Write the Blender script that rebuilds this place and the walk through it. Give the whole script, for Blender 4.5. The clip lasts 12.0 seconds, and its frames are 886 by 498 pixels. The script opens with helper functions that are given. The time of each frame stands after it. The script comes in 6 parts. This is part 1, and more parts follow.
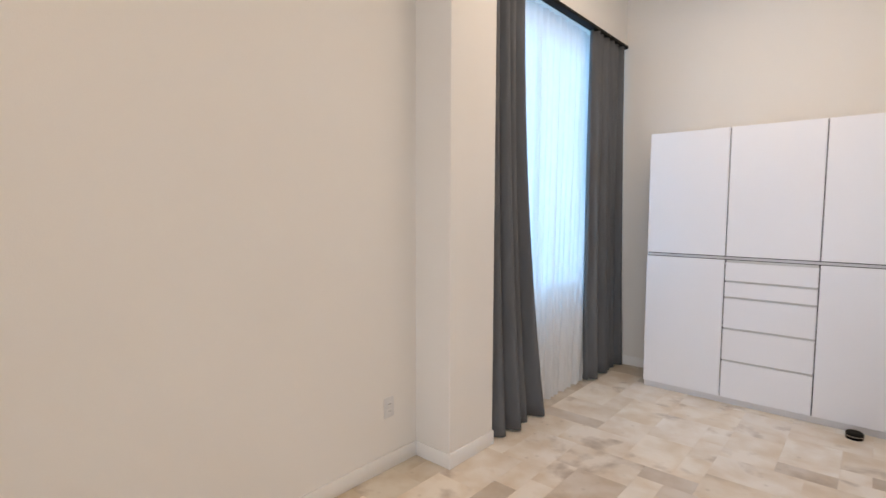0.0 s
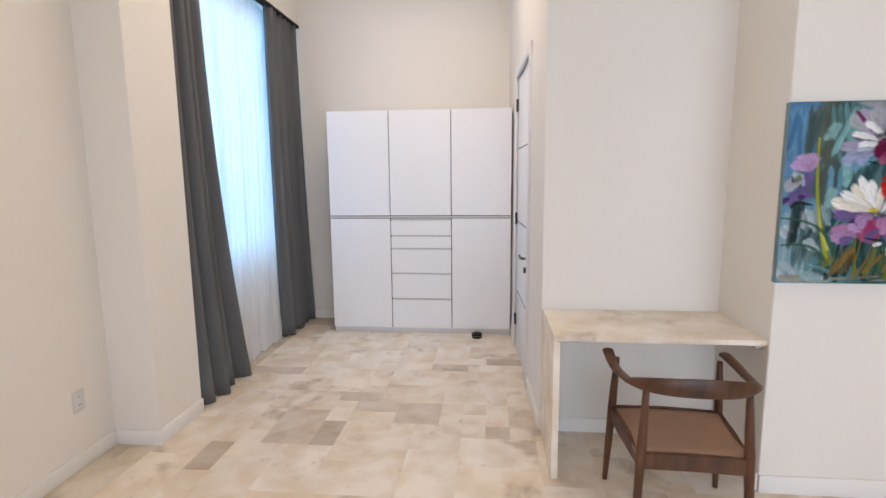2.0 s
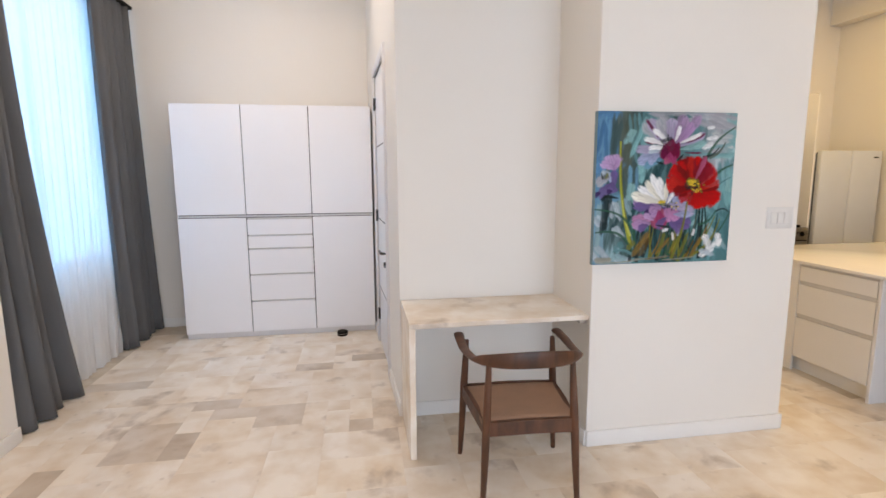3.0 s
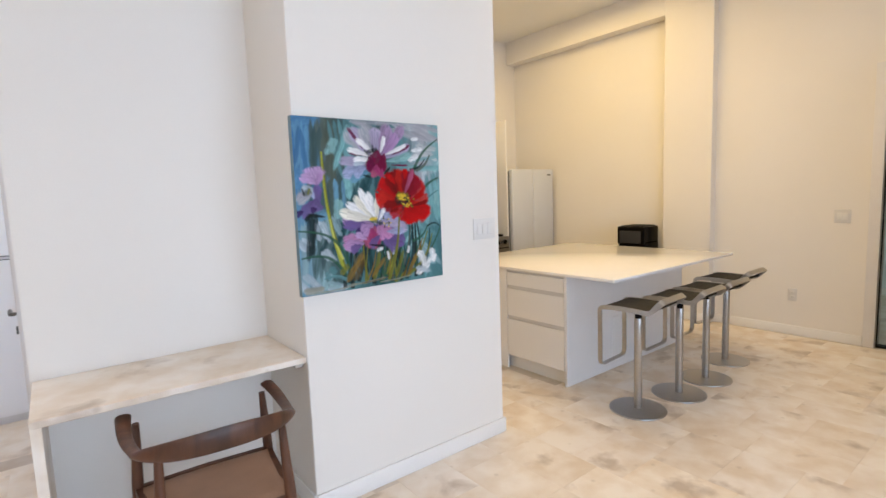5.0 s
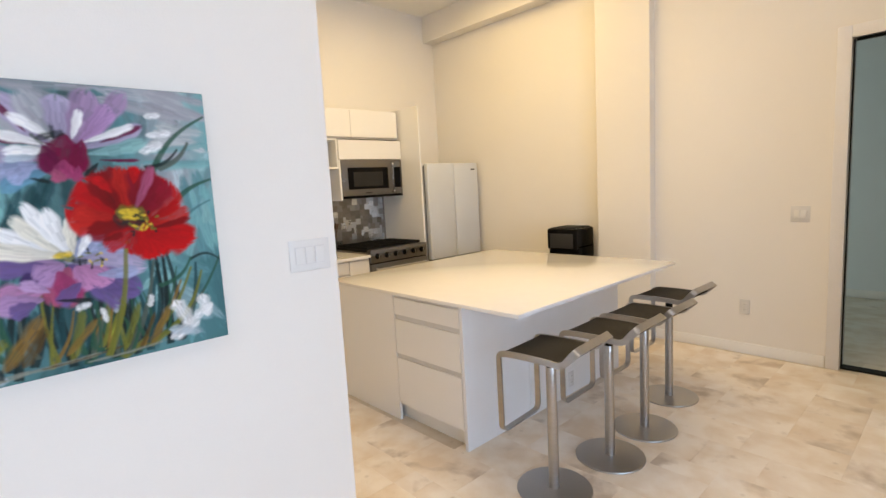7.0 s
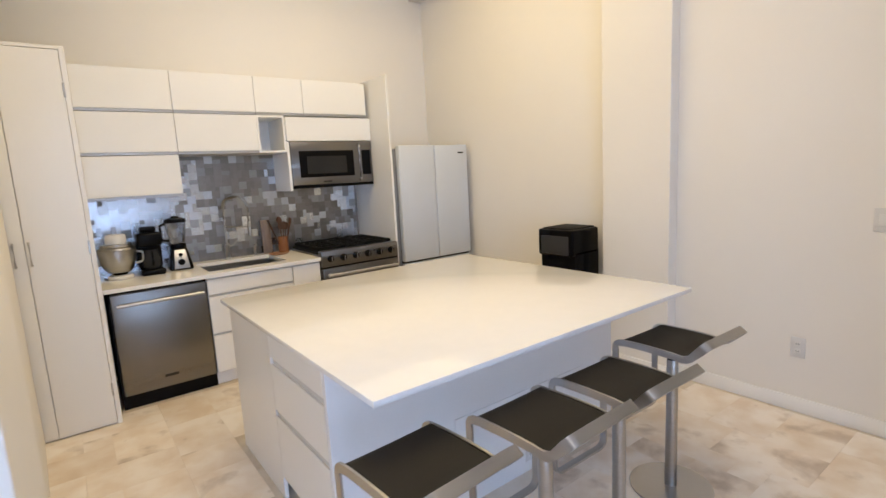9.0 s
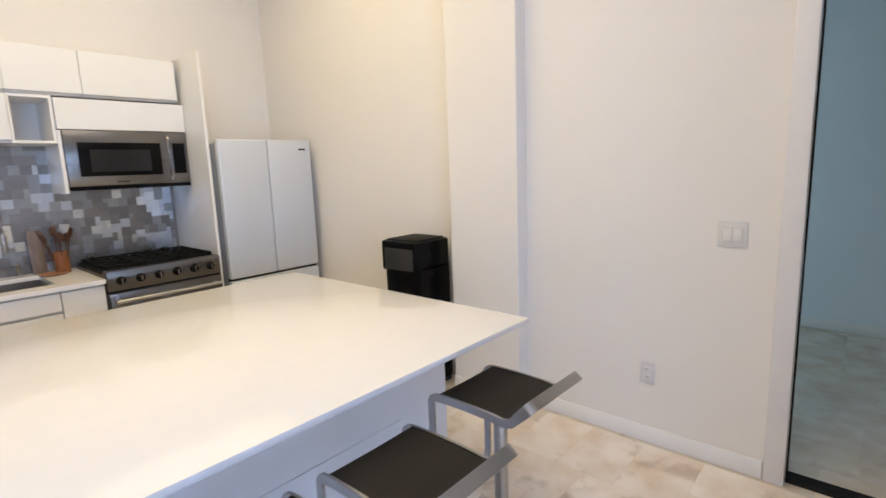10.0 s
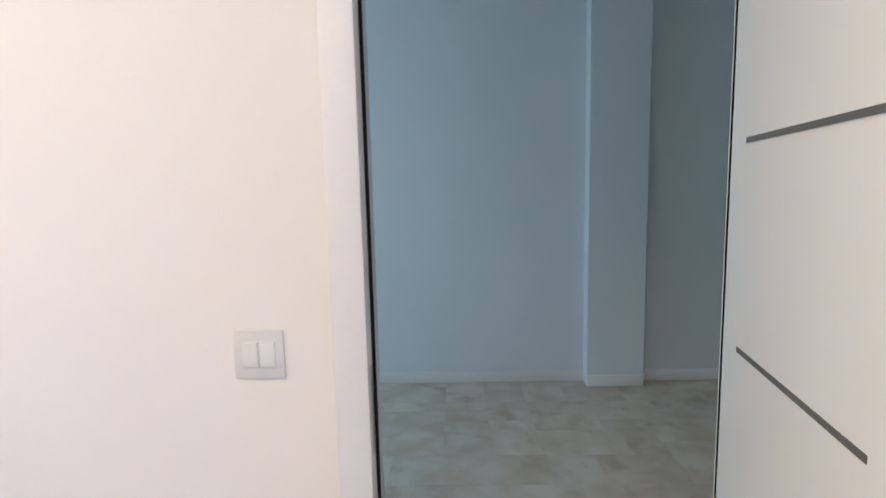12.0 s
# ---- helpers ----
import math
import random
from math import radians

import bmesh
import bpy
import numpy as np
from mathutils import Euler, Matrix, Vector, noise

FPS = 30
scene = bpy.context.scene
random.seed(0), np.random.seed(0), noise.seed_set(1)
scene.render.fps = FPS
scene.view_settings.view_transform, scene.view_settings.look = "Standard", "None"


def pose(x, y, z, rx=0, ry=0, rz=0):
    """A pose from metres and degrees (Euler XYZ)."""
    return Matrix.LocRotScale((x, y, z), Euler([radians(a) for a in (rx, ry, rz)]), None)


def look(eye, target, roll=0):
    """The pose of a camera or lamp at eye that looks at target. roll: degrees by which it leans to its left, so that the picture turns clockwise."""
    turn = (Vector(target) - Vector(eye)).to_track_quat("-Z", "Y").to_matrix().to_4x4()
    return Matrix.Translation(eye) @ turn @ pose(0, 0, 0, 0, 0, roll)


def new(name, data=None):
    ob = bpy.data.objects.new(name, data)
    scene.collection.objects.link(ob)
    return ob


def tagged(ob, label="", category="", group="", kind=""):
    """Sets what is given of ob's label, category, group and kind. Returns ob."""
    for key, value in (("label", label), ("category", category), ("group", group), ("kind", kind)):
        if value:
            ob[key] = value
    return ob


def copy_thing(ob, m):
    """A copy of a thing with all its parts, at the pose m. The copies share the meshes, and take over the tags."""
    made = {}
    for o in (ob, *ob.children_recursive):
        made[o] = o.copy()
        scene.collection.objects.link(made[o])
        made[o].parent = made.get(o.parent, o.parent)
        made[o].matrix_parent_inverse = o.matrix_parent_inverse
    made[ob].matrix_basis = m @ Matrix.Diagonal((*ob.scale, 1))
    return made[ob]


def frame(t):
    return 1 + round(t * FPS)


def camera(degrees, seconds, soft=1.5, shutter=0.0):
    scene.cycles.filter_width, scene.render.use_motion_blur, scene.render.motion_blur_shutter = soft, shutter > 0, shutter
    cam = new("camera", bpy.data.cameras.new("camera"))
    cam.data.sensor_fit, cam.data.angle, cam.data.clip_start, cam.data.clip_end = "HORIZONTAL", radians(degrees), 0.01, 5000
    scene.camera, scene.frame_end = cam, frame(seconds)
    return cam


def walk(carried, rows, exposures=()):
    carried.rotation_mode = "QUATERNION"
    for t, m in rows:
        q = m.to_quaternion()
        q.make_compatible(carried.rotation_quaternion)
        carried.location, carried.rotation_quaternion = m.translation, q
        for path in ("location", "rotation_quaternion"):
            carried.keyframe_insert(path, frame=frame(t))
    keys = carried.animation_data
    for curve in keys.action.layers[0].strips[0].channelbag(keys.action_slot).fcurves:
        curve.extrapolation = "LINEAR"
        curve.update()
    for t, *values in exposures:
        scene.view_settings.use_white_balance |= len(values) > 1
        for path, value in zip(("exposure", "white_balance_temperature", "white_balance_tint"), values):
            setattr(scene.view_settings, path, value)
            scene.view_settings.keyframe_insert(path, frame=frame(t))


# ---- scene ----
cam = camera(83.2, 12.0, shutter=0.15)
PATH = [
    (0, (0.056, 0.055, 1.583), (-1.254, 1.559, 1.428), 0.2),
    (0.5, (0.082, -0.055, 1.612), (-0.954, 1.644, 1.411), -0.1),
    (1, (0.017, -0.165, 1.61), (-0.732, 1.674, 1.376), -0.4),
    (1.5, (0.054, -0.247, 1.605), (-0.4, 1.683, 1.343), -0.5),
    (2, (0.134, -0.351, 1.591), (-0.052, 1.62, 1.309), -0.5),
    (2.5, (0.186, -0.413, 1.593), (0.244, 1.564, 1.296), -0.5),
    (3, (0.223, -0.447, 1.577), (0.545, 1.506, 1.288), -0.3),
    (3.5, (0.261, -0.434, 1.596), (0.837, 1.46, 1.311), -0.6),
    (3.7, (0.329, -0.432, 1.582), (0.995, 1.434, 1.311), -0.7),
    (5.3, (0.716, -0.056, 1.534), (1.998, 1.462, 1.306), -2.0),
    (5.5, (0.828, -0.038, 1.54), (2.129, 1.462, 1.302), -1.8),
    (6, (1.089, 0.129, 1.549), (2.444, 1.585, 1.339), -2.5),
    (6.5, (1.398, 0.226, 1.567), (2.759, 1.675, 1.346), -2.8),
    (7, (1.701, 0.302, 1.56), (3.047, 1.762, 1.317), -3.2),
    (7.2, (1.83, 0.287, 1.541), (3.156, 1.766, 1.309), -4.3),
    (8.8, (2.827, 0.548, 1.58), (3.992, 2.147, 1.282), -3.2),
    (9, (2.965, 0.585, 1.573), (4.147, 2.169, 1.271), -3.1),
    (9.5, (3.323, 0.654, 1.583), (4.611, 2.151, 1.269), -2.7),
    (10, (3.708, 0.734, 1.571), (5.186, 2.041, 1.247), -2.1),
    (10.5, (4.064, 0.781, 1.574), (5.76, 1.791, 1.253), -1.3),
    (11, (4.466, 0.75, 1.617), (6.315, 1.442, 1.296), -1.3),
    (11.5, (4.808, 0.78, 1.623), (6.753, 1.133, 1.322), -1.3),
    (12, (5.179, 0.753, 1.608), (7.164, 0.807, 1.37), -1.3),
]
walk(cam, [(t, look(eye, target, roll)) for t, eye, target, roll in PATH],
     exposures=[(0.0, -0.29, 7000, 13), (1.0, -0.25, 6800, 13), (3.0, -0.14, 6800, 13), (5.5, 0.0, 6150, 11), (7.2, 0.05, 6150, 11), (8.8, 0.02, 5400, 12), (10.0, 0.08, 5000, 13), (11.0, 0.32, 5000, 15), (12.0, 0.50, 4950, 15)])

# ---- world and light ----
world = bpy.data.worlds.new("sky")
scene.world = world
world.use_nodes = True
wn = world.node_tree
sky = wn.nodes.new("ShaderNodeTexSky")
sky.sky_type, sky.sun_disc = "NISHITA", False
sky.sun_elevation, sky.sun_rotation = radians(50), radians(120)
wn.links.new(sky.outputs[0], wn.nodes["Background"].inputs[0])
wn.nodes["Background"].inputs[1].default_value = 0.12
sun = new("sun", bpy.data.lights.new("sun", "SUN"))
sun.data.energy, sun.data.angle, sun.data.color = 3.0, radians(0.5), (1.0, 0.95, 0.88)
sun.matrix_world = look((6, 10.4, 14.3), (0, 0, 0))


def area(name, eye, target, w, h, watts, color):
    ob = new(name, bpy.data.lights.new(name, "AREA"))
    ob.data.shape, ob.data.size, ob.data.size_y = "RECTANGLE", w, h
    ob.data.energy, ob.data.color = watts, color
    ob.matrix_world = look(eye, target)
    return ob


# daylight in the window openings
area("daylight_bedroom", (-2.28, 3.9, 2.0), (0, 3.9, 2.0), 1.85, 2.25, 56, (0.24, 0.57, 1.0))
area("daylight_south", (1.6, -2.86, 1.5), (1.6, 0, 1.45), 3.8, 2.5, 62, (0.68, 0.81, 1.0)).data.spread = radians(130)
area("daylight_hall", (7.9, 3.9, 1.5), (7.9, 0, 1.0), 1.6, 2.0, 21, (0.80, 0.98, 0.90))
# ceiling lamps
area("ceiling_lamp_kitchen", (4.7, 3.6, 3.72), (4.7, 3.6, 0), 2.4, 1.8, 51, (1.0, 0.695, 0.27))
area("ceiling_lamp_entrance", (4.2, 1.6, 3.72), (4.2, 1.6, 0), 1.6, 1.6, 37, (1.0, 0.75, 0.46))
area("ceiling_lamp_living", (-0.5, -0.2, 3.72), (-0.5, -0.2, 0), 2.0, 1.6, 27, (1.0, 0.80, 0.60))
area("ceiling_lamp_bedroom", (-0.6, 3.3, 3.72), (-0.6, 3.3, 0), 1.6, 1.6, 35, (1.0, 0.82, 0.64))

# ---- materials ----
def material(name, color, rough=0.5, metal=0.0, spread=0.06, scale=4.0, fine=60.0, bump=0.05, stretch=(1, 1, 1), coat=0.0, spec=0.5):
    """A surface whose colour wanders at two scales, with fine relief."""
    m = bpy.data.materials.new(name)
    m.use_nodes = True
    n, l = m.node_tree.nodes, m.node_tree.links
    p = n["Principled BSDF"]
    p.inputs["Roughness"].default_value, p.inputs["Metallic"].default_value = rough, metal
    p.inputs["Coat Weight"].default_value, p.inputs["Specular IOR Level"].default_value = coat, spec
    co, mp = n.new("ShaderNodeTexCoord"), n.new("ShaderNodeMapping")
    mp.inputs["Scale"].default_value = stretch
    l.new(co.outputs["Object"], mp.inputs[0])
    big, small = n.new("ShaderNodeTexNoise"), n.new("ShaderNodeTexNoise")
    for tex, s, d in ((big, scale, 3), (small, fine, 4)):
        tex.inputs["Scale"].default_value, tex.inputs["Detail"].default_value = s, d
        l.new(mp.outputs[0], tex.inputs[0])
    mix = n.new("ShaderNodeMath")
    mix.operation, mix.inputs[1].default_value = "MULTIPLY_ADD", 0.4
    l.new(small.outputs[0], mix.inputs[0])
    l.new(big.outputs[0], mix.inputs[2])
    ramp = n.new("ShaderNodeValToRGB")
    ramp.color_ramp.elements[0].position, ramp.color_ramp.elements[1].position = 0.45, 0.95
    ramp.color_ramp.elements[0].color = (*[c * (1 - spread) for c in color], 1)
    ramp.color_ramp.elements[1].color = (*[min(1, c * (1 + spread)) for c in color], 1)
    l.new(mix.outputs[0], ramp.inputs[0])
    l.new(ramp.outputs[0], p.inputs["Base Color"])
    rr = n.new("ShaderNodeMapRange")
    rr.inputs["To Min"].default_value, rr.inputs["To Max"].default_value = rough * 0.85, min(1, rough * 1.15)
    l.new(mix.outputs[0], rr.inputs[0])
    l.new(rr.outputs[0], p.inputs["Roughness"])
    if bump:
        b = n.new("ShaderNodeBump")
        b.inputs["Strength"].default_value, b.inputs["Distance"].default_value = bump, 0.01
        l.new(small.outputs[0], b.inputs["Height"])
        l.new(b.outputs[0], p.inputs["Normal"])
    return m


def stone_tile(name, tones, joined=False):
    """Honed travertine: each tile takes its own tone, with clouds, veins and small pits."""
    m = bpy.data.materials.new(name)
    m.use_nodes = True
    n, l = m.node_tree.nodes, m.node_tree.links
    p = n["Principled BSDF"]
    geo = n.new("ShaderNodeNewGeometry")
    if joined:
        rnd = geo.outputs["Random Per Island"]
    else:
        rnd = n.new("ShaderNodeObjectInfo").outputs["Random"]
    off = n.new("ShaderNodeVectorMath")
    off.operation = "MULTIPLY_ADD"
    l.new(rnd, off.inputs[0])
    off.inputs[1].default_value = (37.0, 61.0, 23.0)
    l.new(geo.outputs["Position"], off.inputs[2])
    tone = n.new("ShaderNodeValToRGB")
    e = tone.color_ramp.elements
    e[0].position, e[0].color = 0.0, (*tones[0], 1)
    e[1].position, e[1].color = 1.0, (*tones[-1], 1)
    for i, c in enumerate(tones[1:-1]):
        e.new((i + 1) / (len(tones) - 1)).color = (*c, 1)
    l.new(rnd, tone.inputs[0])
    cloud = n.new("ShaderNodeTexNoise")
    cloud.inputs["Scale"].default_value, cloud.inputs["Detail"].default_value, cloud.inputs["Distortion"].default_value = 5.0, 12, 0.15
    l.new(off.outputs[0], cloud.inputs[0])
    cr = n.new("ShaderNodeMapRange")
    cr.inputs["From Min"].default_value, cr.inputs["From Max"].default_value = 0.38, 0.66
    l.new(cloud.outputs[0], cr.inputs[0])
    warm = n.new("ShaderNodeMix")
    warm.data_type, warm.blend_type = "RGBA", "MULTIPLY"
    warm.inputs[7].default_value = (0.85, 0.78, 0.69, 1)
    l.new(cr.outputs[0], warm.inputs[0])
    l.new(tone.outputs[0], warm.inputs[6])
    vein = n.new("ShaderNodeTexNoise")
    vein.inputs["Scale"].default_value, vein.inputs["Detail"].default_value, vein.inputs["Distortion"].default_value = 3.4, 12, 0.25
    l.new(off.outputs[0], vein.inputs[0])
    vr = n.new("ShaderNodeValToRGB")
    v = vr.color_ramp.elements
    v[0].position, v[0].color = 0.58, (0, 0, 0, 1)
    v[1].position, v[1].color = 0.70, (0.72, 0.72, 0.72, 1)
    l.new(vein.outputs[0], vr.inputs[0])
    brown = n.new("ShaderNodeMix")
    brown.data_type = "RGBA"
    brown.inputs[7].default_value = (0.42, 0.325, 0.24, 1)
    l.new(vr.outputs[0], brown.inputs[0])
    l.new(warm.outputs[2], brown.inputs[6])
    pit = n.new("ShaderNodeTexVoronoi")
    pit.inputs["Scale"].default_value = 7.0
    l.new(off.outputs[0], pit.inputs["Vector"])
    pr = n.new("ShaderNodeValToRGB")
    q = pr.color_ramp.elements
    q[0].position, q[0].color = 0.04, (0.30, 0.30, 0.30, 1)
    q[1].position, q[1].color = 0.12, (0, 0, 0, 1)
    l.new(pit.outputs["Distance"], pr.inputs[0])
    hole = n.new("ShaderNodeMix")
    hole.data_type = "RGBA"
    hole.inputs[7].default_value = (0.38, 0.30, 0.22, 1)
    l.new(pr.outputs[0], hole.inputs[0])
    l.new(brown.outputs[2], hole.inputs[6])
    l.new(hole.outputs[2], p.inputs["Base Color"])
    rr = n.new("ShaderNodeMapRange")
    rr.inputs["To Min"].default_value, rr.inputs["To Max"].default_value = 0.32, 0.55
    l.new(cloud.outputs[0], rr.inputs[0])
    l.new(rr.outputs[0], p.inputs["Roughness"])
    b = n.new("ShaderNodeBump")
    b.inputs["Strength"].default_value, b.inputs["Distance"].default_value = 0.08, 0.005
    l.new(vein.outputs[0], b.inputs["Height"])
    l.new(b.outputs[0], p.inputs["Normal"])
    return m


def mosaic(name, low, high, rough, joined=False):
    """Brushed metal mosaic: every piece has its own tone and gloss."""
    m = material(name, low, rough, 1.0, 0.05, 8, 120, 0.05, (1, 1, 12))
    n, l = m.node_tree.nodes, m.node_tree.links
    p = n["Principled BSDF"]
    geo = n.new("ShaderNodeNewGeometry")
    rnd = geo.outputs["Random Per Island"] if joined else n.new("ShaderNodeObjectInfo").outputs["Random"]
    ramp = n.new("ShaderNodeValToRGB")
    e = ramp.color_ramp.elements
    e[0].color, e[1].color = (*low, 1), (*high, 1)
    l.new(rnd, ramp.inputs[0])
    grain = n.new("ShaderNodeTexNoise")
    grain.inputs["Scale"].default_value, grain.inputs["Detail"].default_value = 30.0, 4
    l.new(geo.outputs["Position"], grain.inputs[0])
    gr = n.new("ShaderNodeMapRange")
    gr.inputs["To Min"].default_value, gr.inputs["To Max"].default_value = 0.84, 1.12
    l.new(grain.outputs[0], gr.inputs[0])
    mul = n.new("ShaderNodeVectorMath")
    mul.operation = "SCALE"
    l.new(ramp.outputs[0], mul.inputs[0])
    l.new(gr.outputs[0], mul.inputs["Scale"])
    l.new(mul.outputs[0], p.inputs["Base Color"])
    mr = n.new("ShaderNodeMapRange")
    mr.inputs["To Min"].default_value, mr.inputs["To Max"].default_value = rough + 0.06, rough - 0.06
    l.new(rnd, mr.inputs[0])
    l.new(mr.outputs[0], p.inputs["Roughness"])
    return m


def glass(name, color=(1, 1, 1), rough=0.0):
    m = bpy.data.materials.new(name)
    m.use_nodes = True
    p = m.node_tree.nodes["Principled BSDF"]
    p.inputs["Base Color"].default_value = (*color, 1)
    p.inputs["Transmission Weight"].default_value, p.inputs["Roughness"].default_value, p.inputs["IOR"].default_value = 1.0, rough, 1.45
    return m


def sheer_cloth(name):
    m = bpy.data.materials.new(name)
    m.use_nodes = True
    n, l = m.node_tree.nodes, m.node_tree.links
    out = n["Material Output"]
    n.remove(n["Principled BSDF"])
    tr, df, tp = n.new("ShaderNodeBsdfTranslucent"), n.new("ShaderNodeBsdfDiffuse"), n.new("ShaderNodeBsdfTransparent")
    tr.inputs[0].default_value, df.inputs[0].default_value = (0.93, 0.94, 0.95, 1), (0.90, 0.90, 0.90, 1)
    a, b = n.new("ShaderNodeMixShader"), n.new("ShaderNodeMixShader")
    weave = n.new("ShaderNodeTexNoise")
    weave.inputs["Scale"].default_value = 6.0
    co, mp = n.new("ShaderNodeTexCoord"), n.new("ShaderNodeMapping")
    mp.inputs["Scale"].default_value = (1, 4, 0.3)
    l.new(co.outputs["Object"], mp.inputs[0])
    l.new(mp.outputs[0], weave.inputs[0])
    mr = n.new("ShaderNodeMapRange")
    mr.inputs["To Min"].default_value, mr.inputs["To Max"].default_value = 0.08, 0.26
    l.new(weave.outputs[0], mr.inputs[0])
    a.inputs[0].default_value = 0.5
    l.new(tr.outputs[0], a.inputs[1])
    l.new(df.outputs[0], a.inputs[2])
    l.new(mr.outputs[0], b.inputs[0])
    l.new(a.outputs[0], b.inputs[1])
    l.new(tp.outputs[0], b.inputs[2])
    l.new(b.outputs[0], out.inputs[0])
    return m


def wood(name, dark, light, axis=(1, 1, 1)):
    m = material(name, light, 0.38, 0, 0.1, 3, 40, 0.06, axis)
    n, l = m.node_tree.nodes, m.node_tree.links
    wave = n.new("ShaderNodeTexNoise")
    wave.inputs["Scale"].default_value, wave.inputs["Detail"].default_value, wave.inputs["Distortion"].default_value = 9, 8, 1.5
    l.new(n["Mapping"].outputs[0], wave.inputs[0])
    ramp = n.new("ShaderNodeValToRGB")
    ramp.color_ramp.elements[0].position, ramp.color_ramp.elements[1].position = 0.35, 0.7
    ramp.color_ramp.elements[0].color, ramp.color_ramp.elements[1].color = (*dark, 1), (*light, 1)
    l.new(wave.outputs[0], ramp.inputs[0])
    l.new(ramp.outputs[0], n["Principled BSDF"].inputs["Base Color"])
    return m


WALL = material("wall_paint", (0.80, 0.77, 0.725), 0.75, 0, 0.015, 1.2, 180, 0.06, spec=0.3)
HALL_WALL = material("hall_wall_paint", (0.74, 0.77, 0.79), 0.8, 0, 0.02, 1.2, 150, 0.06, spec=0.3)
CEIL = material("ceiling_paint", (0.82, 0.81, 0.78), 0.9, 0, 0.015, 1.0, 120, 0.05, spec=0.2)
TRIM = material("trim_paint", (0.82, 0.81, 0.79), 0.4, 0, 0.02, 3, 60, 0.02)
LEAF = material("door_paint", (0.84, 0.84, 0.86), 0.32, 0, 0.012, 2, 80, 0.015)
FRAME = material("door_frame_paint", (0.74, 0.73, 0.74), 0.42, 0, 0.03, 4, 70, 0.03)
GROUT = material("tile_grout", (0.66, 0.58, 0.47), 0.85, 0, 0.1, 8, 90, 0.1)
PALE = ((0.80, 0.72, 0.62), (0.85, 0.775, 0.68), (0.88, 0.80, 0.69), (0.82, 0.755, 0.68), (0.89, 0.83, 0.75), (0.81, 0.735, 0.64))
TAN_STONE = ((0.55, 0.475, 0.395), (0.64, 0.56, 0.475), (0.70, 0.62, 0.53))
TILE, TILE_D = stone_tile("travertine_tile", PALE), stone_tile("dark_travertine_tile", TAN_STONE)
# same stone in darker tones: dimmer hall and far kitchen light painted in
TILE_J_SHADED = stone_tile("travertine_tile_field_shaded", ((0.64, 0.575, 0.475), (0.68, 0.61, 0.515), (0.70, 0.63, 0.525), (0.66, 0.60, 0.515), (0.63, 0.555, 0.455)), True)
LACQUER = material("wardrobe_lacquer", (0.83, 0.83, 0.86), 0.28, 0, 0.01, 2, 60, 0.01)
CABINET = material("cabinet_lacquer", (0.80, 0.79, 0.77), 0.30, 0, 0.012, 2, 60, 0.012)
RAIL = material("pale_handle_rail", (0.58, 0.58, 0.60), 0.4, 0.2, 0.04, 5, 90, 0.03)
DARK_NICKEL = material("dark_nickel", (0.10, 0.10, 0.10), 0.3, 1.0, 0.06, 5, 120, 0.02)
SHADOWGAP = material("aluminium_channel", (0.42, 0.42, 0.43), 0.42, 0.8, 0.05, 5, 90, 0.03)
INLAY = material("dark_inlay", (0.13, 0.13, 0.135), 0.45, 0, 0.06, 5, 90, 0.02)
# carcass grey, which also serves as recess shade in the island channels
CARCASS_AND_SHADE = material("cabinet_carcass_and_shade", (0.60, 0.59, 0.58), 0.5, 0, 0.03, 4, 60, 0.02)
QUARTZ = material("white_quartz", (0.82, 0.80, 0.77), 0.06, 0, 0.012, 14, 240, 0.003, spec=0.22)
PANEL = material("island_panel", (0.78, 0.78, 0.79), 0.45, 0, 0.025, 2.5, 60, 0.03)
MARBLE = stone_tile("travertine_slab", ((0.84, 0.775, 0.69), (0.86, 0.79, 0.70), (0.83, 0.77, 0.695)))
STEEL = material("brushed_steel", (0.43, 0.42, 0.41), 0.28, 1.0, 0.08, 3, 160, 0.03, (1, 1, 14))
STEEL_H = material("brushed_steel_horizontal", (0.215, 0.204, 0.193), 0.27, 1.0, 0.03, 1.2, 260, 0.012, (0.15, 1, 6))
SATIN = material("satin_nickel", (0.52, 0.51, 0.50), 0.27, 1.0, 0.06, 5, 120, 0.02)
CHROME = material("chrome", (0.66, 0.66, 0.66), 0.12, 1.0, 0.04, 5, 120, 0.0)
BLACK = material("black_plastic", (0.004, 0.004, 0.005), 0.22, 0, 0.25, 6, 90, 0.02, spec=0.10)
MATT_BLACK = material("matt_black", (0.010, 0.010, 0.010), 0.6, 0, 0.25, 6, 90, 0.05, spec=0.15)
IRON = material("cast_iron", (0.008, 0.008, 0.009), 0.65, 0.0, 0.3, 10, 120, 0.15, spec=0.15)
GREY_PANEL = material("dark_grey_plastic", (0.035, 0.035, 0.036), 0.35, 0, 0.1, 6, 90, 0.02, spec=0.25)
DARK_GLASS = material("dark_glass", (0.022, 0.022, 0.023), 0.10, 0, 0.1, 5, 80, 0.0, spec=0.2)
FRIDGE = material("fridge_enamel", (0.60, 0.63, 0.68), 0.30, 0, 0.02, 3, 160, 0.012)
# darker than the doors: shade on the sides is put into this colour
FRIDGE_SIDE_SHADED = material("fridge_side_shaded_enamel", (0.42, 0.43, 0.45), 0.45, 0, 0.03, 3, 100, 0.03)
SLING = material("stool_leather", (0.011, 0.0095, 0.008), 0.6, 0, 0.15, 9, 220, 0.10, spec=0.25)
WALNUT = wood("walnut", (0.042, 0.016, 0.008), (0.125, 0.048, 0.023), (1, 1, 0.25))
TAN = material("tan_leather", (0.27, 0.165, 0.112), 0.48, 0, 0.14, 7, 190, 0.08)
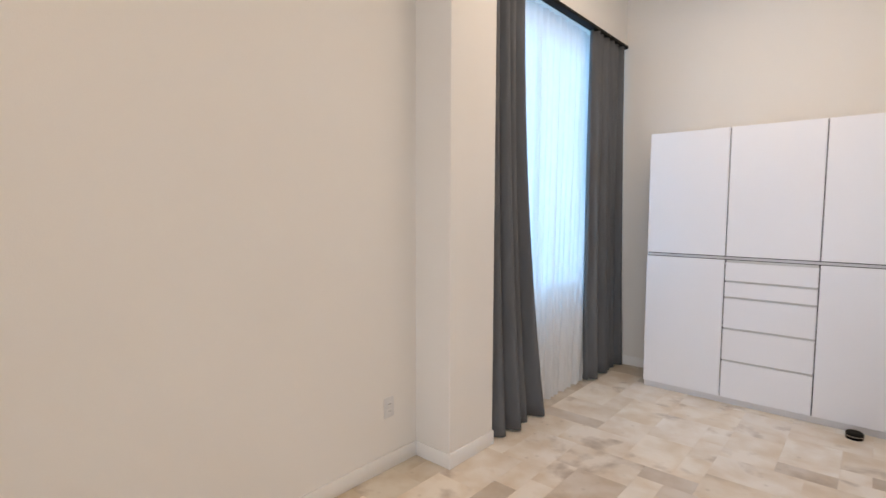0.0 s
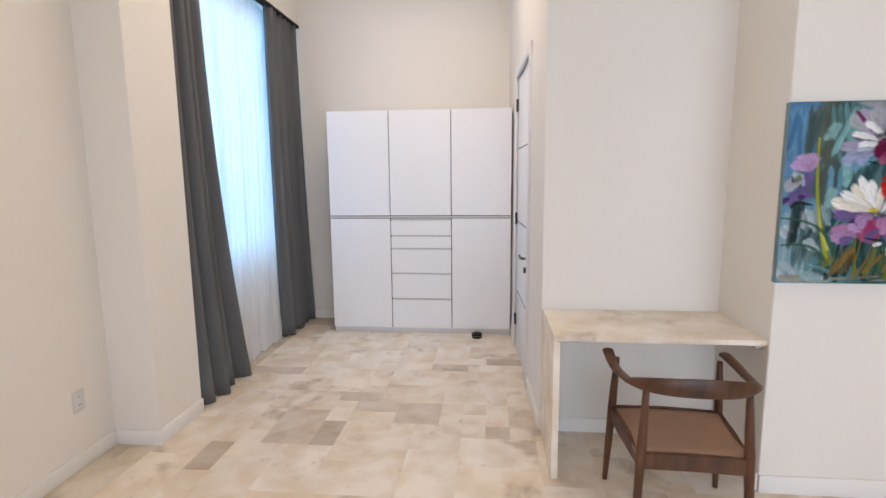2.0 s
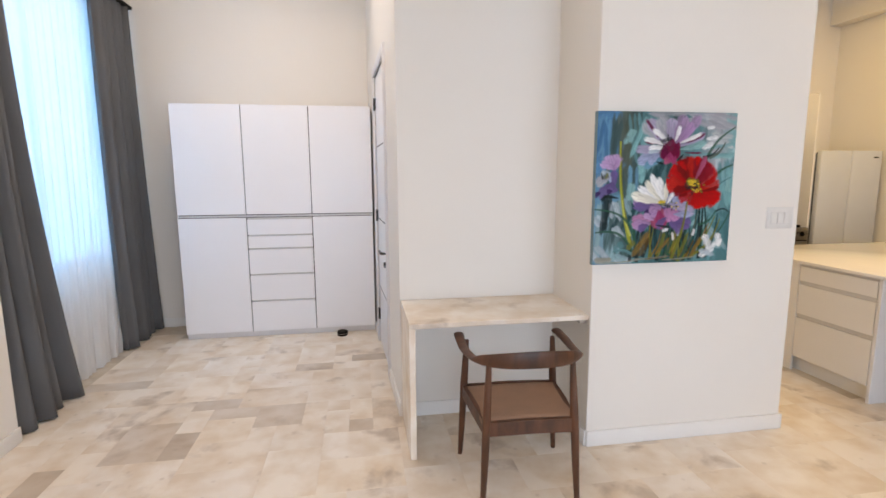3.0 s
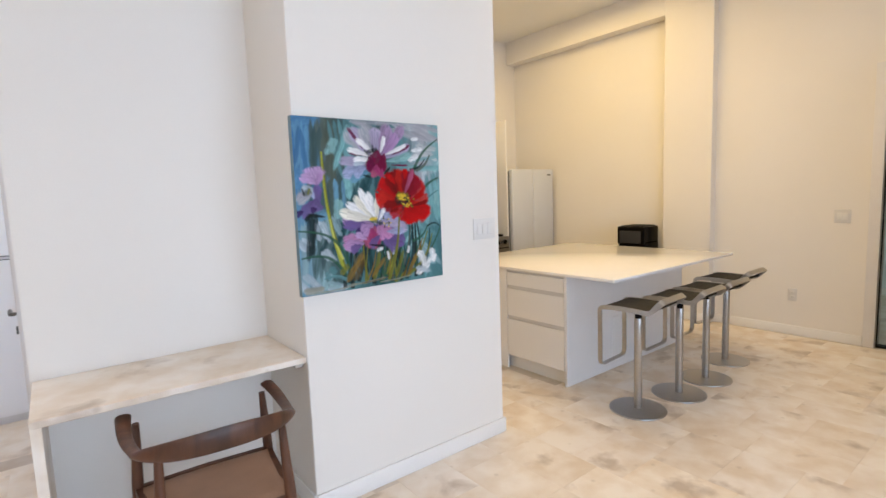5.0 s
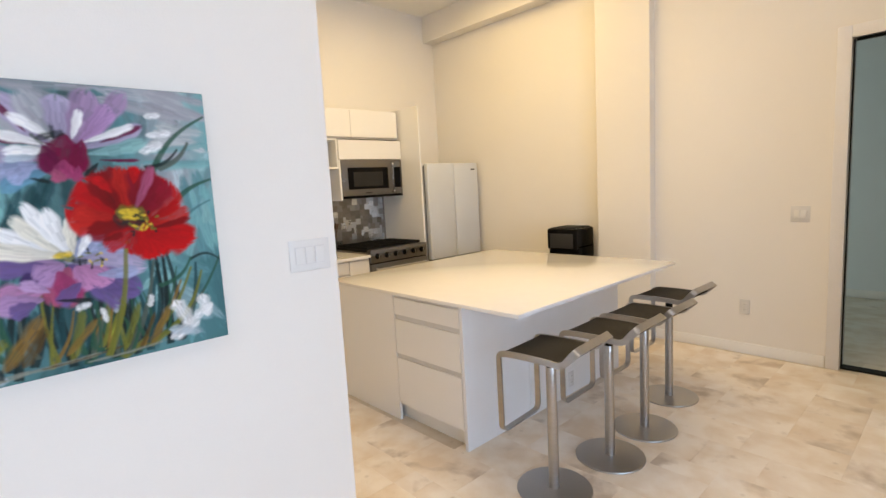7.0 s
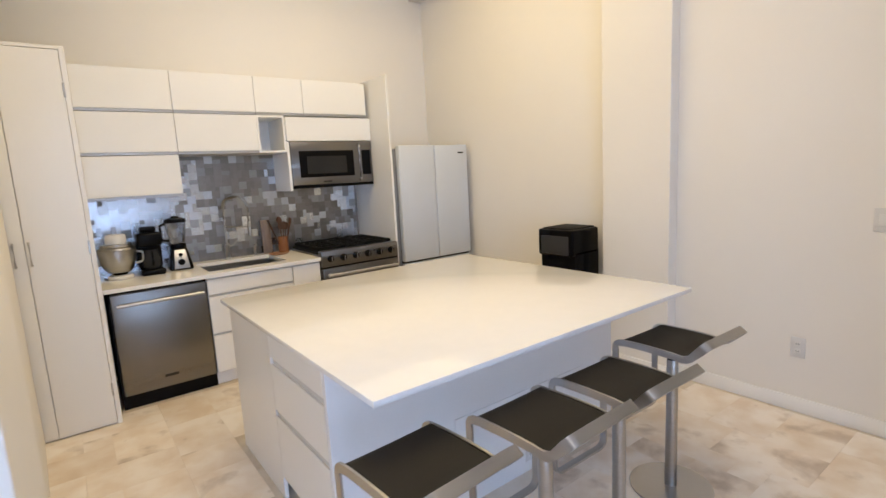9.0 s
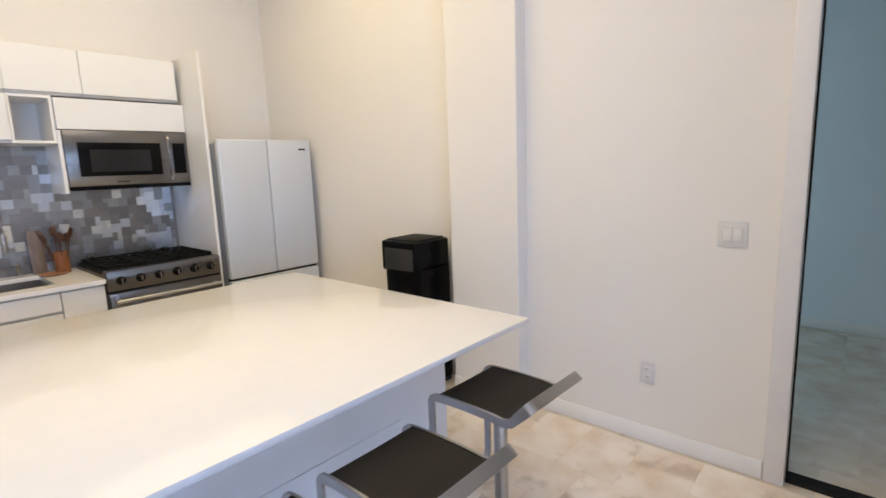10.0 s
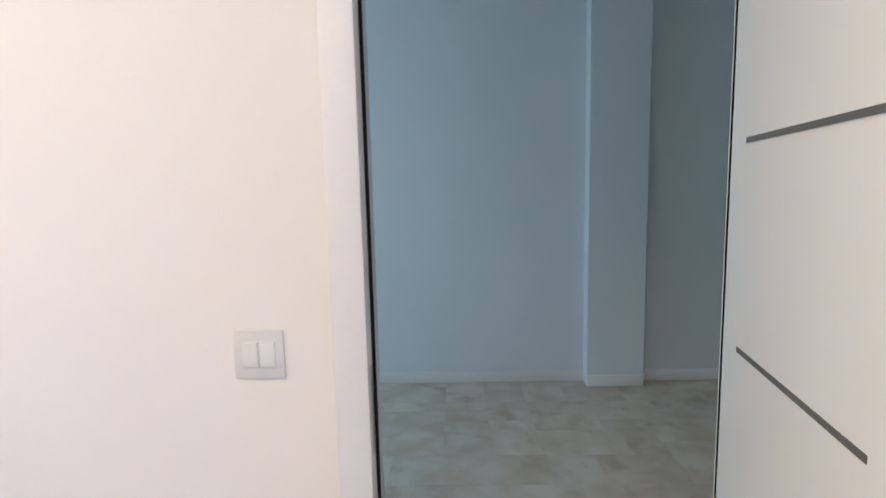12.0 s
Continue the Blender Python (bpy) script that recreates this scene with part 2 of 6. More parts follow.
GREY_CLOTH = material("grey_curtain_cloth", (0.125, 0.13, 0.138), 0.88, 0, 0.10, 5, 300, 0.10, (1, 1, 0.4), spec=0.2)
SHEER = sheer_cloth("sheer_voile")
PLATE = material("switch_plastic", (0.72, 0.71, 0.69), 0.35, 0, 0.02, 8, 80, 0.01)
PLATE_G = material("outlet_plastic", (0.66, 0.65, 0.64), 0.4, 0, 0.03, 8, 80, 0.01)
GLASS = glass("clear_glass")
SMOKE = glass("smoky_plastic", (0.55, 0.55, 0.55), 0.15)
# mixed metal tones; the pale one has bluish daylight glints in its colour
MOSAIC_TONES = (("dark_metal_mosaic", (0.235, 0.222, 0.21), (0.30, 0.285, 0.27), 0.38), ("grey_metal_mosaic", (0.33, 0.325, 0.325), (0.40, 0.40, 0.405), 0.34), ("pale_glint_metal_mosaic", (0.58, 0.605, 0.65), (0.70, 0.73, 0.78), 0.27))
MOSAIC = [mosaic(*row) for row in MOSAIC_TONES]
MOSAIC_J = [mosaic(name + "_field", low, high, rough, True) for name, low, high, rough in MOSAIC_TONES]
MOSAIC_BACK = material("mosaic_joint", (0.28, 0.26, 0.245), 0.6, 0.3, 0.1, 8, 90, 0.05)
BEECH = wood("beech_wood", (0.26, 0.12, 0.05), (0.42, 0.22, 0.10), (1, 1, 0.3))
TERRACOTTA = material("amber_wood_crock", (0.26, 0.105, 0.035), 0.35, 0, 0.18, 12, 90, 0.04)
DARK_WOOD = wood("dark_utensil_wood", (0.05, 0.022, 0.012), (0.13, 0.06, 0.03))


for m in (STEEL_H,):
    n, l = m.node_tree.nodes, m.node_tree.links
    tan = n.new("ShaderNodeTangent")
    tan.direction_type, tan.axis = "RADIAL", "Z"
    l.new(tan.outputs[0], n["Principled BSDF"].inputs["Tangent"])
    n["Principled BSDF"].inputs["Anisotropic"].default_value = 0.75


# ---- mesh helpers ----
def box(bm, x0, x1, y0, y1, z0, z1, r=0.0, seg=1):
    """A box between two corners, with its edges rounded by r."""
    made = bmesh.ops.create_cube(bm, size=1.0)["verts"]
    c = Vector(((x0 + x1) / 2, (y0 + y1) / 2, (z0 + z1) / 2))
    s = Vector((abs(x1 - x0), abs(y1 - y0), abs(z1 - z0)))
    for v in made:
        v.co = Vector((v.co.x * s.x, v.co.y * s.y, v.co.z * s.z)) + c
    if r:
        edges = list({e for v in made for e in v.link_edges})
        bmesh.ops.bevel(bm, geom=edges, offset=min(r, min(s) * 0.45), segments=seg, affect="EDGES", profile=0.5)
    return bm


def solid(x0, x1, y0, y1, z0, z1, r=0.0, seg=1):
    return box(bmesh.new(), x0, x1, y0, y1, z0, z1, r, seg)


def lathe(bm, profile, centre=(0, 0, 0), seg=32):
    """A turned shape from (radius, height) pairs about the z axis."""
    cx, cy, cz = centre
    rings = []
    for r, z in profile:
        rings.append([bm.verts.new((cx + r * math.cos(2 * math.pi * k / seg), cy + r * math.sin(2 * math.pi * k / seg), cz + z)) for k in range(seg)])
    for a, b in zip(rings, rings[1:]):
        for k in range(seg):
            bm.faces.new((a[k], a[(k + 1) % seg], b[(k + 1) % seg], b[k]))
    bm.faces.new(rings[0][::-1])
    bm.faces.new(rings[-1])
    return bm


def sweep(bm, pts, section, closed=False, up=Vector((0, 0, 1))):
    """Carries a section (pairs across and along up) along points; section may be a function of the step."""
    pts = [Vector(p) for p in pts]
    n = len(pts)
    rings = []
    for i, p in enumerate(pts):
        a = pts[(i - 1) % n] if closed or i else p
        b = pts[(i + 1) % n] if closed or i < n - 1 else p
        d = (b - a).normalized()
        side = d.cross(up)
        side = side.normalized() if side.length > 1e-4 else Vector((1, 0, 0))
        top = side.cross(d).normalized()
        sec = section(i / max(1, n - 1)) if callable(section) else section
        rings.append([bm.verts.new(p + side * u + top * w) for u, w in sec])
    k = len(rings[0])
    for i in range(n if closed else n - 1):
        a, b = rings[i], rings[(i + 1) % n]
        for j in range(k):
            bm.faces.new((a[j], b[j], b[(j + 1) % k], a[(j + 1) % k]))
    if not closed:
        bm.faces.new(rings[0])
        bm.faces.new(rings[-1][::-1])
    return bm


def disc(r, seg=12, sx=1.0, sy=1.0):
    return [(r * sx * math.cos(2 * math.pi * k / seg), r * sy * math.sin(2 * math.pi * k / seg)) for k in range(seg)]


def tube(bm, pts, r, seg=12, closed=False):
    return sweep(bm, pts, disc(r, seg), closed)


def bend(pts, r, steps=6):
    """Rounds the inner corners of a polyline."""
    pts = [Vector(p) for p in pts]
    out = [pts[0]]
    for a, b, c in zip(pts, pts[1:], pts[2:]):
        u, w = (a - b).normalized(), (c - b).normalized()
        k = min(r, (a - b).length * 0.49, (c - b).length * 0.49)
        p, q = b + u * k, b + w * k
        for i in range(steps + 1):
            t = i / steps
            out.append(p * (1 - t) ** 2 + b * 2 * t * (1 - t) + q * t ** 2)
    return out + [pts[-1]]


def finish(name, bm, mat, smooth=None):
    me = bpy.data.meshes.new(name)
    bmesh.ops.recalc_face_normals(bm, faces=bm.faces[:])
    bm.to_mesh(me)
    bm.free()
    me.materials.append(mat)
    if smooth:
        me.polygons.foreach_set("use_smooth", [True] * len(me.polygons))
        me.set_sharp_from_angle(angle=radians(smooth))
    return me


def part(name, bm, mat, parent, label="", smooth=35):
    ob = new(name, finish(name, bm, mat, smooth))
    ob.parent = parent
    return tagged(ob, label)


def thing(name, label, category, m=None, group=""):
    ob = new(name)
    ob.empty_display_size = 0.1
    if m is not None:
        ob.matrix_basis = m
    return tagged(ob, label, category, group)


def structure(name, bm, mat, label, category="wall", smooth=None):
    return tagged(new(name, finish(name, bm, mat, smooth)), label, category, kind="structure")


# ---- structure ----
TOP = 3.80
W_X, PIL_X, PEL_X = -2.135, -1.85, -1.93
BACK_Y, KIT_Y = 5.12, 5.45
SIDE_X = 0.455
ART_Y, NICHE_Y, NICHE_X = 2.12, 2.675, 1.49
EAST_X, COL_X = 6.394, 6.29
LAST_X = 9.20

structure("floor", solid(-2.35, 9.4, -3.0, 5.65, -0.12, -0.008), GROUT, "beige grout bed under stone floor tiles", "floor")
bm = bmesh.new()
box(bm, -2.35, 6.75, -3.0, 5.65, TOP, TOP + 0.15)
structure("ceiling", bm, CEIL, "plain white painted plaster ceiling over both rooms", "ceiling")
structure("ceiling_hall", solid(6.56, 9.4, -3.0, 4.2, 3.3, 3.45), CEIL, "plain white hall ceiling, dim", "ceiling")

structure("wall_west", solid(W_X - 0.16, W_X, -2.95, 2.31, 0, TOP), WALL, "smooth off-white painted living room wall")
structure("wall_pilaster", solid(W_X - 0.16, PIL_X, 2.31, 2.76, 0, TOP, 0.004), WALL, "off-white painted pilaster beside the curtains", "pilaster")
bm = bmesh.new()
box(bm, W_X - 0.16, W_X, 2.76, 2.96, 0, TOP)
box(bm, W_X - 0.16, W_X, 4.86, BACK_Y, 0, TOP)
box(bm, W_X - 0.16, W_X, 2.96, 4.86, 0, 0.83)
box(bm, W_X - 0.16, W_X, 2.96, 4.86, 3.16, TOP)
structure("wall_window", bm, WALL, "white wall with a tall window behind curtains")
structure("wall_bulkhead", solid(W_X, PEL_X, 2.76, BACK_Y, 3.217, TOP, 0.003), WALL, "off-white bulkhead above the curtain recess", "bulkhead")
structure("wall_north", solid(W_X - 0.16, 0.52, BACK_Y, 5.61, 0, TOP), WALL, "smooth off-white wall behind the wardrobe")
D0, D1, DH = 0.685, 1.57, 2.455
SKEW = 2.8
BLOCK = pose(SIDE_X, NICHE_Y, 0, 0, 0, SKEW)
bm = bmesh.new()
box(bm, 0, 0.12, 0, D0, 0, TOP)
box(bm, 0, 0.12, D1, 2.45, 0, TOP)
box(bm, 0, 0.12, D0, D1, DH, TOP)
structure("wall_corridor", bm, WALL, "white wall with a closed panel door").matrix_basis = BLOCK
bm = bmesh.new()
box(bm, SIDE_X + 0.0005, NICHE_X, NICHE_Y - 0.001, NICHE_Y + 0.12, 0, TOP)
structure("wall_niche", bm, WALL, "off-white wall behind the stone desk")
bm = bmesh.new()
box(bm, NICHE_X, 2.775, ART_Y, NICHE_Y + 0.12, 0, TOP, 0.004)
structure("wall_painting", bm, WALL, "white wall that carries a flower painting")
bm = bmesh.new()
lo = [bm.verts.new(p) for p in ((2.655, NICHE_Y + 0.12, 0), (2.748, NICHE_Y + 0.12, 0), (2.665, 4.50, 0), (2.555, 4.50, 0))]
hi = [bm.verts.new((v.co.x, v.co.y, TOP)) for v in lo]
bm.faces.new(lo), bm.faces.new(hi)
for k in range(4):
    bm.faces.new((lo[k], lo[(k + 1) % 4], hi[(k + 1) % 4], hi[k]))
structure("wall_kitchen_side", bm, WALL, "cream painted wall between painting and pantry")
structure("wall_kitchen", solid(0.52, 6.75, KIT_Y, 5.61, 0, TOP), WALL, "cream painted wall behind the kitchen units")
E0, E1, EH = 0.02, 0.98, 2.455
bm = bmesh.new()
box(bm, EAST_X, EAST_X + 0.16, -2.95, E0, 0, TOP)
box(bm, EAST_X, EAST_X + 0.16, E1, 2.40, 0, TOP)
box(bm, EAST_X, EAST_X + 0.16, E0, E1, EH, TOP)
structure("wall_east", bm, WALL, "cream painted wall with the open entrance door")
structure("wall_column", solid(COL_X, 6.75, 2.40, 2.94, 0, TOP, 0.004), WALL, "cream painted square column standing proud of the wall", "column")
structure("wall_recess", solid(6.46, 6.75, 2.94, KIT_Y, 0, TOP), WALL, "cream painted recessed wall beside the fridge")
structure("beam", solid(COL_X, 6.46, 2.94, KIT_Y, 3.47, TOP, 0.004), WALL, "cream painted beam under the ceiling", "beam")
bm = bmesh.new()
box(bm, W_X - 0.16, -0.3, -2.95, -2.80, 0, TOP)
box(bm, 3.5, EAST_X, -2.95, -2.80, 0, TOP)
box(bm, -0.3, 3.5, -2.95, -2.80, 2.8, TOP)
box(bm, -0.3, 3.5, -2.95, -2.80, 0, 0.2)
structure("wall_south", bm, WALL, "white wall with a wide window letting daylight in")
structure("wall_hall", solid(LAST_X, LAST_X + 0.15, -3.0, 4.2, 0, 3.3), HALL_WALL, "dim blue-grey painted hall wall")
structure("wall_hall_pilaster", solid(9.08, LAST_X, -0.73, -0.276, 0, 3.3, 0.004), HALL_WALL, "dim blue-grey pilaster on the hall wall", "pilaster")
structure("wall_hall_south", solid(6.55, LAST_X, -3.0, -2.85, 0, 3.3), HALL_WALL, "dim blue-grey hall end wall")
structure("wall_hall_north", solid(6.75, LAST_X, 4.05, 4.2, 0, 3.3), HALL_WALL, "dim blue-grey hall end wall")


def skirting(x0, x1, y0, y1, h=0.095):
    return structure("baseboard", solid(x0, x1, y0, y1, 0, h, 0.004, 2), TRIM, "white painted wooden baseboard along the wall", "baseboard", 40)


S = 0.014
skirting(W_X, W_X + S, -2.8, 2.31)
skirting(W_X + S, PIL_X + S, 2.31 - S, 2.31)
skirting(PIL_X, PIL_X + S, 2.31, 2.76)
skirting(W_X, W_X + S, 2.76, BACK_Y)
skirting(W_X + S, -1.50, BACK_Y - S, BACK_Y)
for a, c in ((0, D0 - 0.072), (D1 + 0.072, 1.92)):
    skirting(-S, 0, a, c).matrix_basis = BLOCK
skirting(SIDE_X + 0.045, NICHE_X, NICHE_Y - S, NICHE_Y - 0.001)
skirting(NICHE_X - S, NICHE_X, ART_Y, NICHE_Y - S)
skirting(NICHE_X, 2.775, ART_Y - S, ART_Y)
skirting(2.775, 2.775 + S, ART_Y - S, NICHE_Y + 0.12)
skirting(EAST_X - S, EAST_X, E1 + 0.09, 2.40)
skirting(COL_X - S, COL_X, 2.40, 2.94)
skirting(COL_X - S, EAST_X, 2.40 - S, 2.40)
skirting(6.46 - S, 6.46, 2.94, KIT_Y)
skirting(EAST_X - S, EAST_X, -2.8, E0 - 0.09)
skirting(LAST_X - S, LAST_X, -0.276, 4.05)
skirting(9.08 - S, 9.08, -0.73, -0.276)
skirting(LAST_X - S, LAST_X, -2.85, -0.73)

# window frames
def window(name, label, x0, x1, y0, y1, z0, z1, along, mullions):
    w = tagged(thing(name, label, "window"), kind="structure")
    t = 0.05
    bm = bmesh.new()
    if along == "y":
        for a, b, c, d in ((y0, y0 + t, z0, z1), (y1 - t, y1, z0, z1), (y0 + t, y1 - t, z0, z0 + t), (y0 + t, y1 - t, z1 - t, z1)):
            box(bm, x0, x1, a, b, c, d, 0.003)
        for m in mullions:
            box(bm, x0, x1, m - t / 2, m + t / 2, z0 + t, z1 - t, 0.003)
        pane = solid((x0 + x1) / 2 - 0.003, (x0 + x1) / 2 + 0.003, y0 + t, y1 - t, z0 + t, z1 - t)
    else:
        for a, b, c, d in ((x0, x0 + t, z0, z1), (x1 - t, x1, z0, z1), (x0 + t, x1 - t, z0, z0 + t), (x0 + t, x1 - t, z1 - t, z1)):
            box(bm, a, b, y0, y1, c, d, 0.003)
        for m in mullions:
            box(bm, m - t / 2, m + t / 2, y0, y1, z0 + t, z1 - t, 0.003)
        pane = solid(x0 + t, x1 - t, (y0 + y1) / 2 - 0.003, (y0 + y1) / 2 + 0.003, z0 + t, z1 - t)
    part("window_frame", bm, TRIM, w)
    g = part("pane", pane, GLASS, w)
    g.visible_shadow = False
    return w


window("window_1", "tall white-framed window behind sheer curtain", -2.24, -2.19, 2.96, 4.86, 0.83, 3.16, "y", (3.91,))
window("window_2", "wide white-framed window onto daylight", -0.3, 3.5, -2.84, -2.79, 0.2, 2.8, "x", (0.97, 2.23))


# ---- doors ----
def door_frame(name, label, m, width, height, depth, fw=0.085):
    """Frame of a doorway: its opening runs along local x, the room lies on local -y."""
    f = tagged(thing(name, label, "door frame", m), kind="structure")
    for a, b, c, d in ((-fw, 0, 0, height + fw), (width, width + fw, 0, height + fw)):
        part("jamb", solid(a, b, -0.018, depth, c, d, 0.004, 2), FRAME, f)
    part("head", solid(0, width, -0.018, depth, height, height + fw, 0.004, 2), FRAME, f)
    return f


def lever(parent, x, z, y=0.0, length=0.135, mat=None):
    """A round rose with an angled lever that points to the hinge side."""
    h = part("door_handle", lathe(bmesh.new(), [(0.024, 0), (0.024, 0.008), (0.021, 0.01)], seg=24), mat or SATIN, parent, "metal lever handle")
    h.matrix_basis = pose(x, y, z, 90, 0, 0)
    bm = bmesh.new()
    tube(bm, bend([(0, 0, 0.008), (0, 0, 0.052), (-length, 0, 0.052)], 0.016), 0.0105, 14)
    part("lever", bm, mat or SATIN, h)
    return h


def door_leaf(name, label, m, width, height, slots, slot_x, line_x=None):
    d = thing(name, label, "door", m)
    body = part("leaf", solid(0, width, 0, 0.044, 0.008, height, 0.003, 2), LEAF, d)
    for z in slots:
        part("inlay", solid(slot_x[0], slot_x[1], -0.0015, 0.006, z - 0.0055, z + 0.0055), INLAY, body, "grey metal inlay strip")
    if line_x:
        part("groove", solid(line_x - 0.002, line_x + 0.002, -0.0012, 0.006, 0.01, height - 0.002), INLAY, body)
    return d


# closed bedroom-side door in the corridor wall
door_frame("door_frame_1", "pale grey painted door frame in white wall", BLOCK @ pose(0, D1, 0, 0, 0, -90), D1 - D0, DH, 0.12, 0.07)
d = door_leaf("door_1", "closed white panel door with grey inlay strips", BLOCK @ pose(0.006, D1 - 0.003, 0, 0, 0, -90), D1 - D0 - 0.006, DH - 0.004, (0.56, 1.2, 1.84), (0.05, 0.70))
lever(d, D1 - D0 - 0.07, 0.98, mat=DARK_NICKEL)
t = part("thumb_turn", lathe(bmesh.new(), [(0.022, 0), (0.022, 0.01), (0.016, 0.012)], seg=20), DARK_NICKEL, d)
t.matrix_basis = pose(D1 - D0 - 0.07, 0, 0.89, 90, 0, 0)
part("knob", solid(-0.006, 0.006, -0.022, 0.022, 0.01, 0.035, 0.003), DARK_NICKEL, t)
for z in (0.28, 1.22, 2.22):
    bm = bmesh.new()
    tube(bm, [(-0.004, -0.012, z - 0.055), (-0.004, -0.012, z + 0.055)], 0.009, 10)
    box(bm, -0.03, 0.03, -0.004, 0.002, z - 0.05, z + 0.05)
    part("hinge", bm, DARK_NICKEL, d)

# open entrance door
door_frame("door_frame_2", "pale painted door frame round the entrance", pose(EAST_X, E1, 0, 0, 0, -90), E1 - E0, EH, 0.16, 0.085)
structure("door_seal", solid(EAST_X + 0.045, EAST_X + 0.062, E1 - 0.008, E1, 0.01, EH, 0.003), MATT_BLACK, "black rubber door seal along the jamb", "door seal")
structure("door_seal", solid(EAST_X + 0.045, EAST_X + 0.062, E0, E1 - 0.016, EH - 0.016, EH, 0.003), MATT_BLACK, "black rubber door seal under the frame head", "door seal")
structure("strike_plate", solid(EAST_X + 0.004, EAST_X + 0.034, E1 - 0.003, E1 + 0.001, 0.93, 1.16, 0.001), SATIN, "satin steel strike plate on the jamb", "strike plate")
structure("threshold", solid(EAST_X + 0.03, EAST_X + 0.13, E0, E1, 0, 0.014, 0.004), MATT_BLACK, "dark metal threshold under the entrance door", "threshold")
d = door_leaf("door_2", "open white entrance door with grey inlay strips", pose(6.272, 0.165, 0, 0, 0, 169.7), 0.86, EH - 0.004, (0.42, 0.845, 1.268, 1.69, 2.1), (0.085, 0.515), 0.625)
plate = part("lock_plate", solid(0.748, 0.803, -0.012, 0, 0.90, 1.35, 0.004, 2), SATIN, d, "satin steel lock plate")
part("keypad", solid(0.740, 0.815, -0.040, -0.012, 1.212, 1.36, 0.018, 3), BLACK, plate, "black electronic keypad")
part("key_cylinder", lathe(bmesh.new(), [(0.010, 0), (0.010, 0.006), (0.007, 0.008)], seg=16), CHROME, plate).matrix_basis = pose(0.776, -0.012, 1.04, 90, 0, 0)
lever(d, 0.776, 1.184, -0.012, 0.10)


# ---- electrical fittings ----
def switch(name, label, category, m, w, h, rockers, mat=PLATE, outlet=False):
    """A wall plate in the local x-z plane that faces local -y."""
    s = thing(name, label, category, m)
    p = part("plate", solid(-w / 2, w / 2, -0.007, 0, -h / 2, h / 2, 0.003, 2), mat, s)
    if outlet:
        for z in (-0.022, 0.022):
            f = part("socket", solid(-0.017, 0.017, -0.0095, -0.006, z - 0.014, z + 0.014, 0.004, 2), PLATE, p)
            for x in (-0.006, 0.006):
                part("slot", solid(x - 0.0013, x + 0.0013, -0.0103, -0.009, z - 0.005, z + 0.005), MATT_BLACK, p)
    else:
        pitch = 0.043
        for k in range(rockers):
            x = (k - (rockers - 1) / 2) * pitch
            part("surround", solid(x - 0.0213, x + 0.0213, -0.0084, -0.006, -0.035, 0.035, 0.001), PLATE_G, p)
            part("rocker", solid(x - 0.0195, x + 0.0195, -0.011, -0.008, -0.032, 0.032, 0.002, 2), PLATE, p)
    return s


switch("light_switch", "white triple rocker light switch on the wall", "light switch", pose(2.65, ART_Y, 1.325), 0.175, 0.125, 3)
switch("light_switch", "white double rocker light switch beside the door", "light switch", pose(EAST_X, 1.257, 1.203, 0, 0, -90), 0.128, 0.125, 2, PLATE_G)
switch("wall_outlet", "grey double power outlet low on the wall", "power outlet", pose(EAST_X, 1.632, 0.410, 0, 0, -90), 0.078, 0.125, 0, PLATE_G, True)
switch("wall_outlet", "grey double power outlet low on the wall", "power outlet", pose(W_X, 2.07, 0.385, 0, 0, 90), 0.078, 0.125, 0, PLATE_G, True)
switch("wall_outlet", "white power outlet on the metal mosaic splashback", "power outlet", pose(4.30, KIT_Y - 0.012, 1.21), 0.075, 0.118, 0, PLATE, True)
switch("wall_outlet", "grey power outlet on the island panel", "power outlet", pose(4.73, 2.288, 0.12), 0.07, 0.115, 0, PLATE_G, True)


# ---- curtains ----
def drape(bm, y0, y1, x, z0, z1, folds, depth, spread=0.0, tilt=0.0, seed=1, step=0.010, flare=0.0):
    """A hanging cloth with folds; spread widens its foot, tilt swings the foot along the wall."""
    rng = random.Random(seed)
    cols = max(24, int((y1 - y0) / step))
    ph, ph2 = rng.random() * 6, rng.random() * 6
    rows = []
    nz = 26
    for j in range(nz + 1):
        v = j / nz
        z = z1 + (z0 - z1) * v
        row = []
        for i in range(cols + 1):
            u = i / cols
            y = y0 + (y1 - y0) * u + (u - 0.5) * spread * v ** 1.5 + tilt * v ** 2.0 * u
            w = math.sin(2 * math.pi * folds * (u + 0.03 * math.sin(3 * u + ph)) + ph + 0.4 * v)
            w = math.copysign(abs(w) ** 0.7, w)
            w2 = math.sin(2 * math.pi * folds * 0.37 * u + ph2 + 0.8 * v)
            amp = depth * (0.75 + 0.5 * v) * (0.75 + 0.25 * w2)
            row.append(bm.verts.new((x + amp * w + 0.35 * amp * w2 * v + flare * v ** 2.5, y, z + 0.006 * w2 * v)))
        rows.append(row)
    for a, b in zip(rows, rows[1:]):
        for i in range(cols):
            bm.faces.new((a[i], a[i + 1], b[i + 1], b[i]))
    return bm


def curtain(label, y0, y1, x, z0, z1, folds, depth, spread, tilt, seed, mat, thick, flare=0.0):
    c = thing("curtain", label, "curtain", pose(x, (y0 + y1) / 2, 0))
    cloth = part("cloth", drape(bmesh.new(), y0 - (y0 + y1) / 2, y1 - (y0 + y1) / 2, 0, z0, z1, folds, depth, spread, tilt, seed, flare=flare), mat, c, smooth=180)
    if thick:
        so = cloth.modifiers.new("thickness", "SOLIDIFY")
        so.thickness = thick
    return c


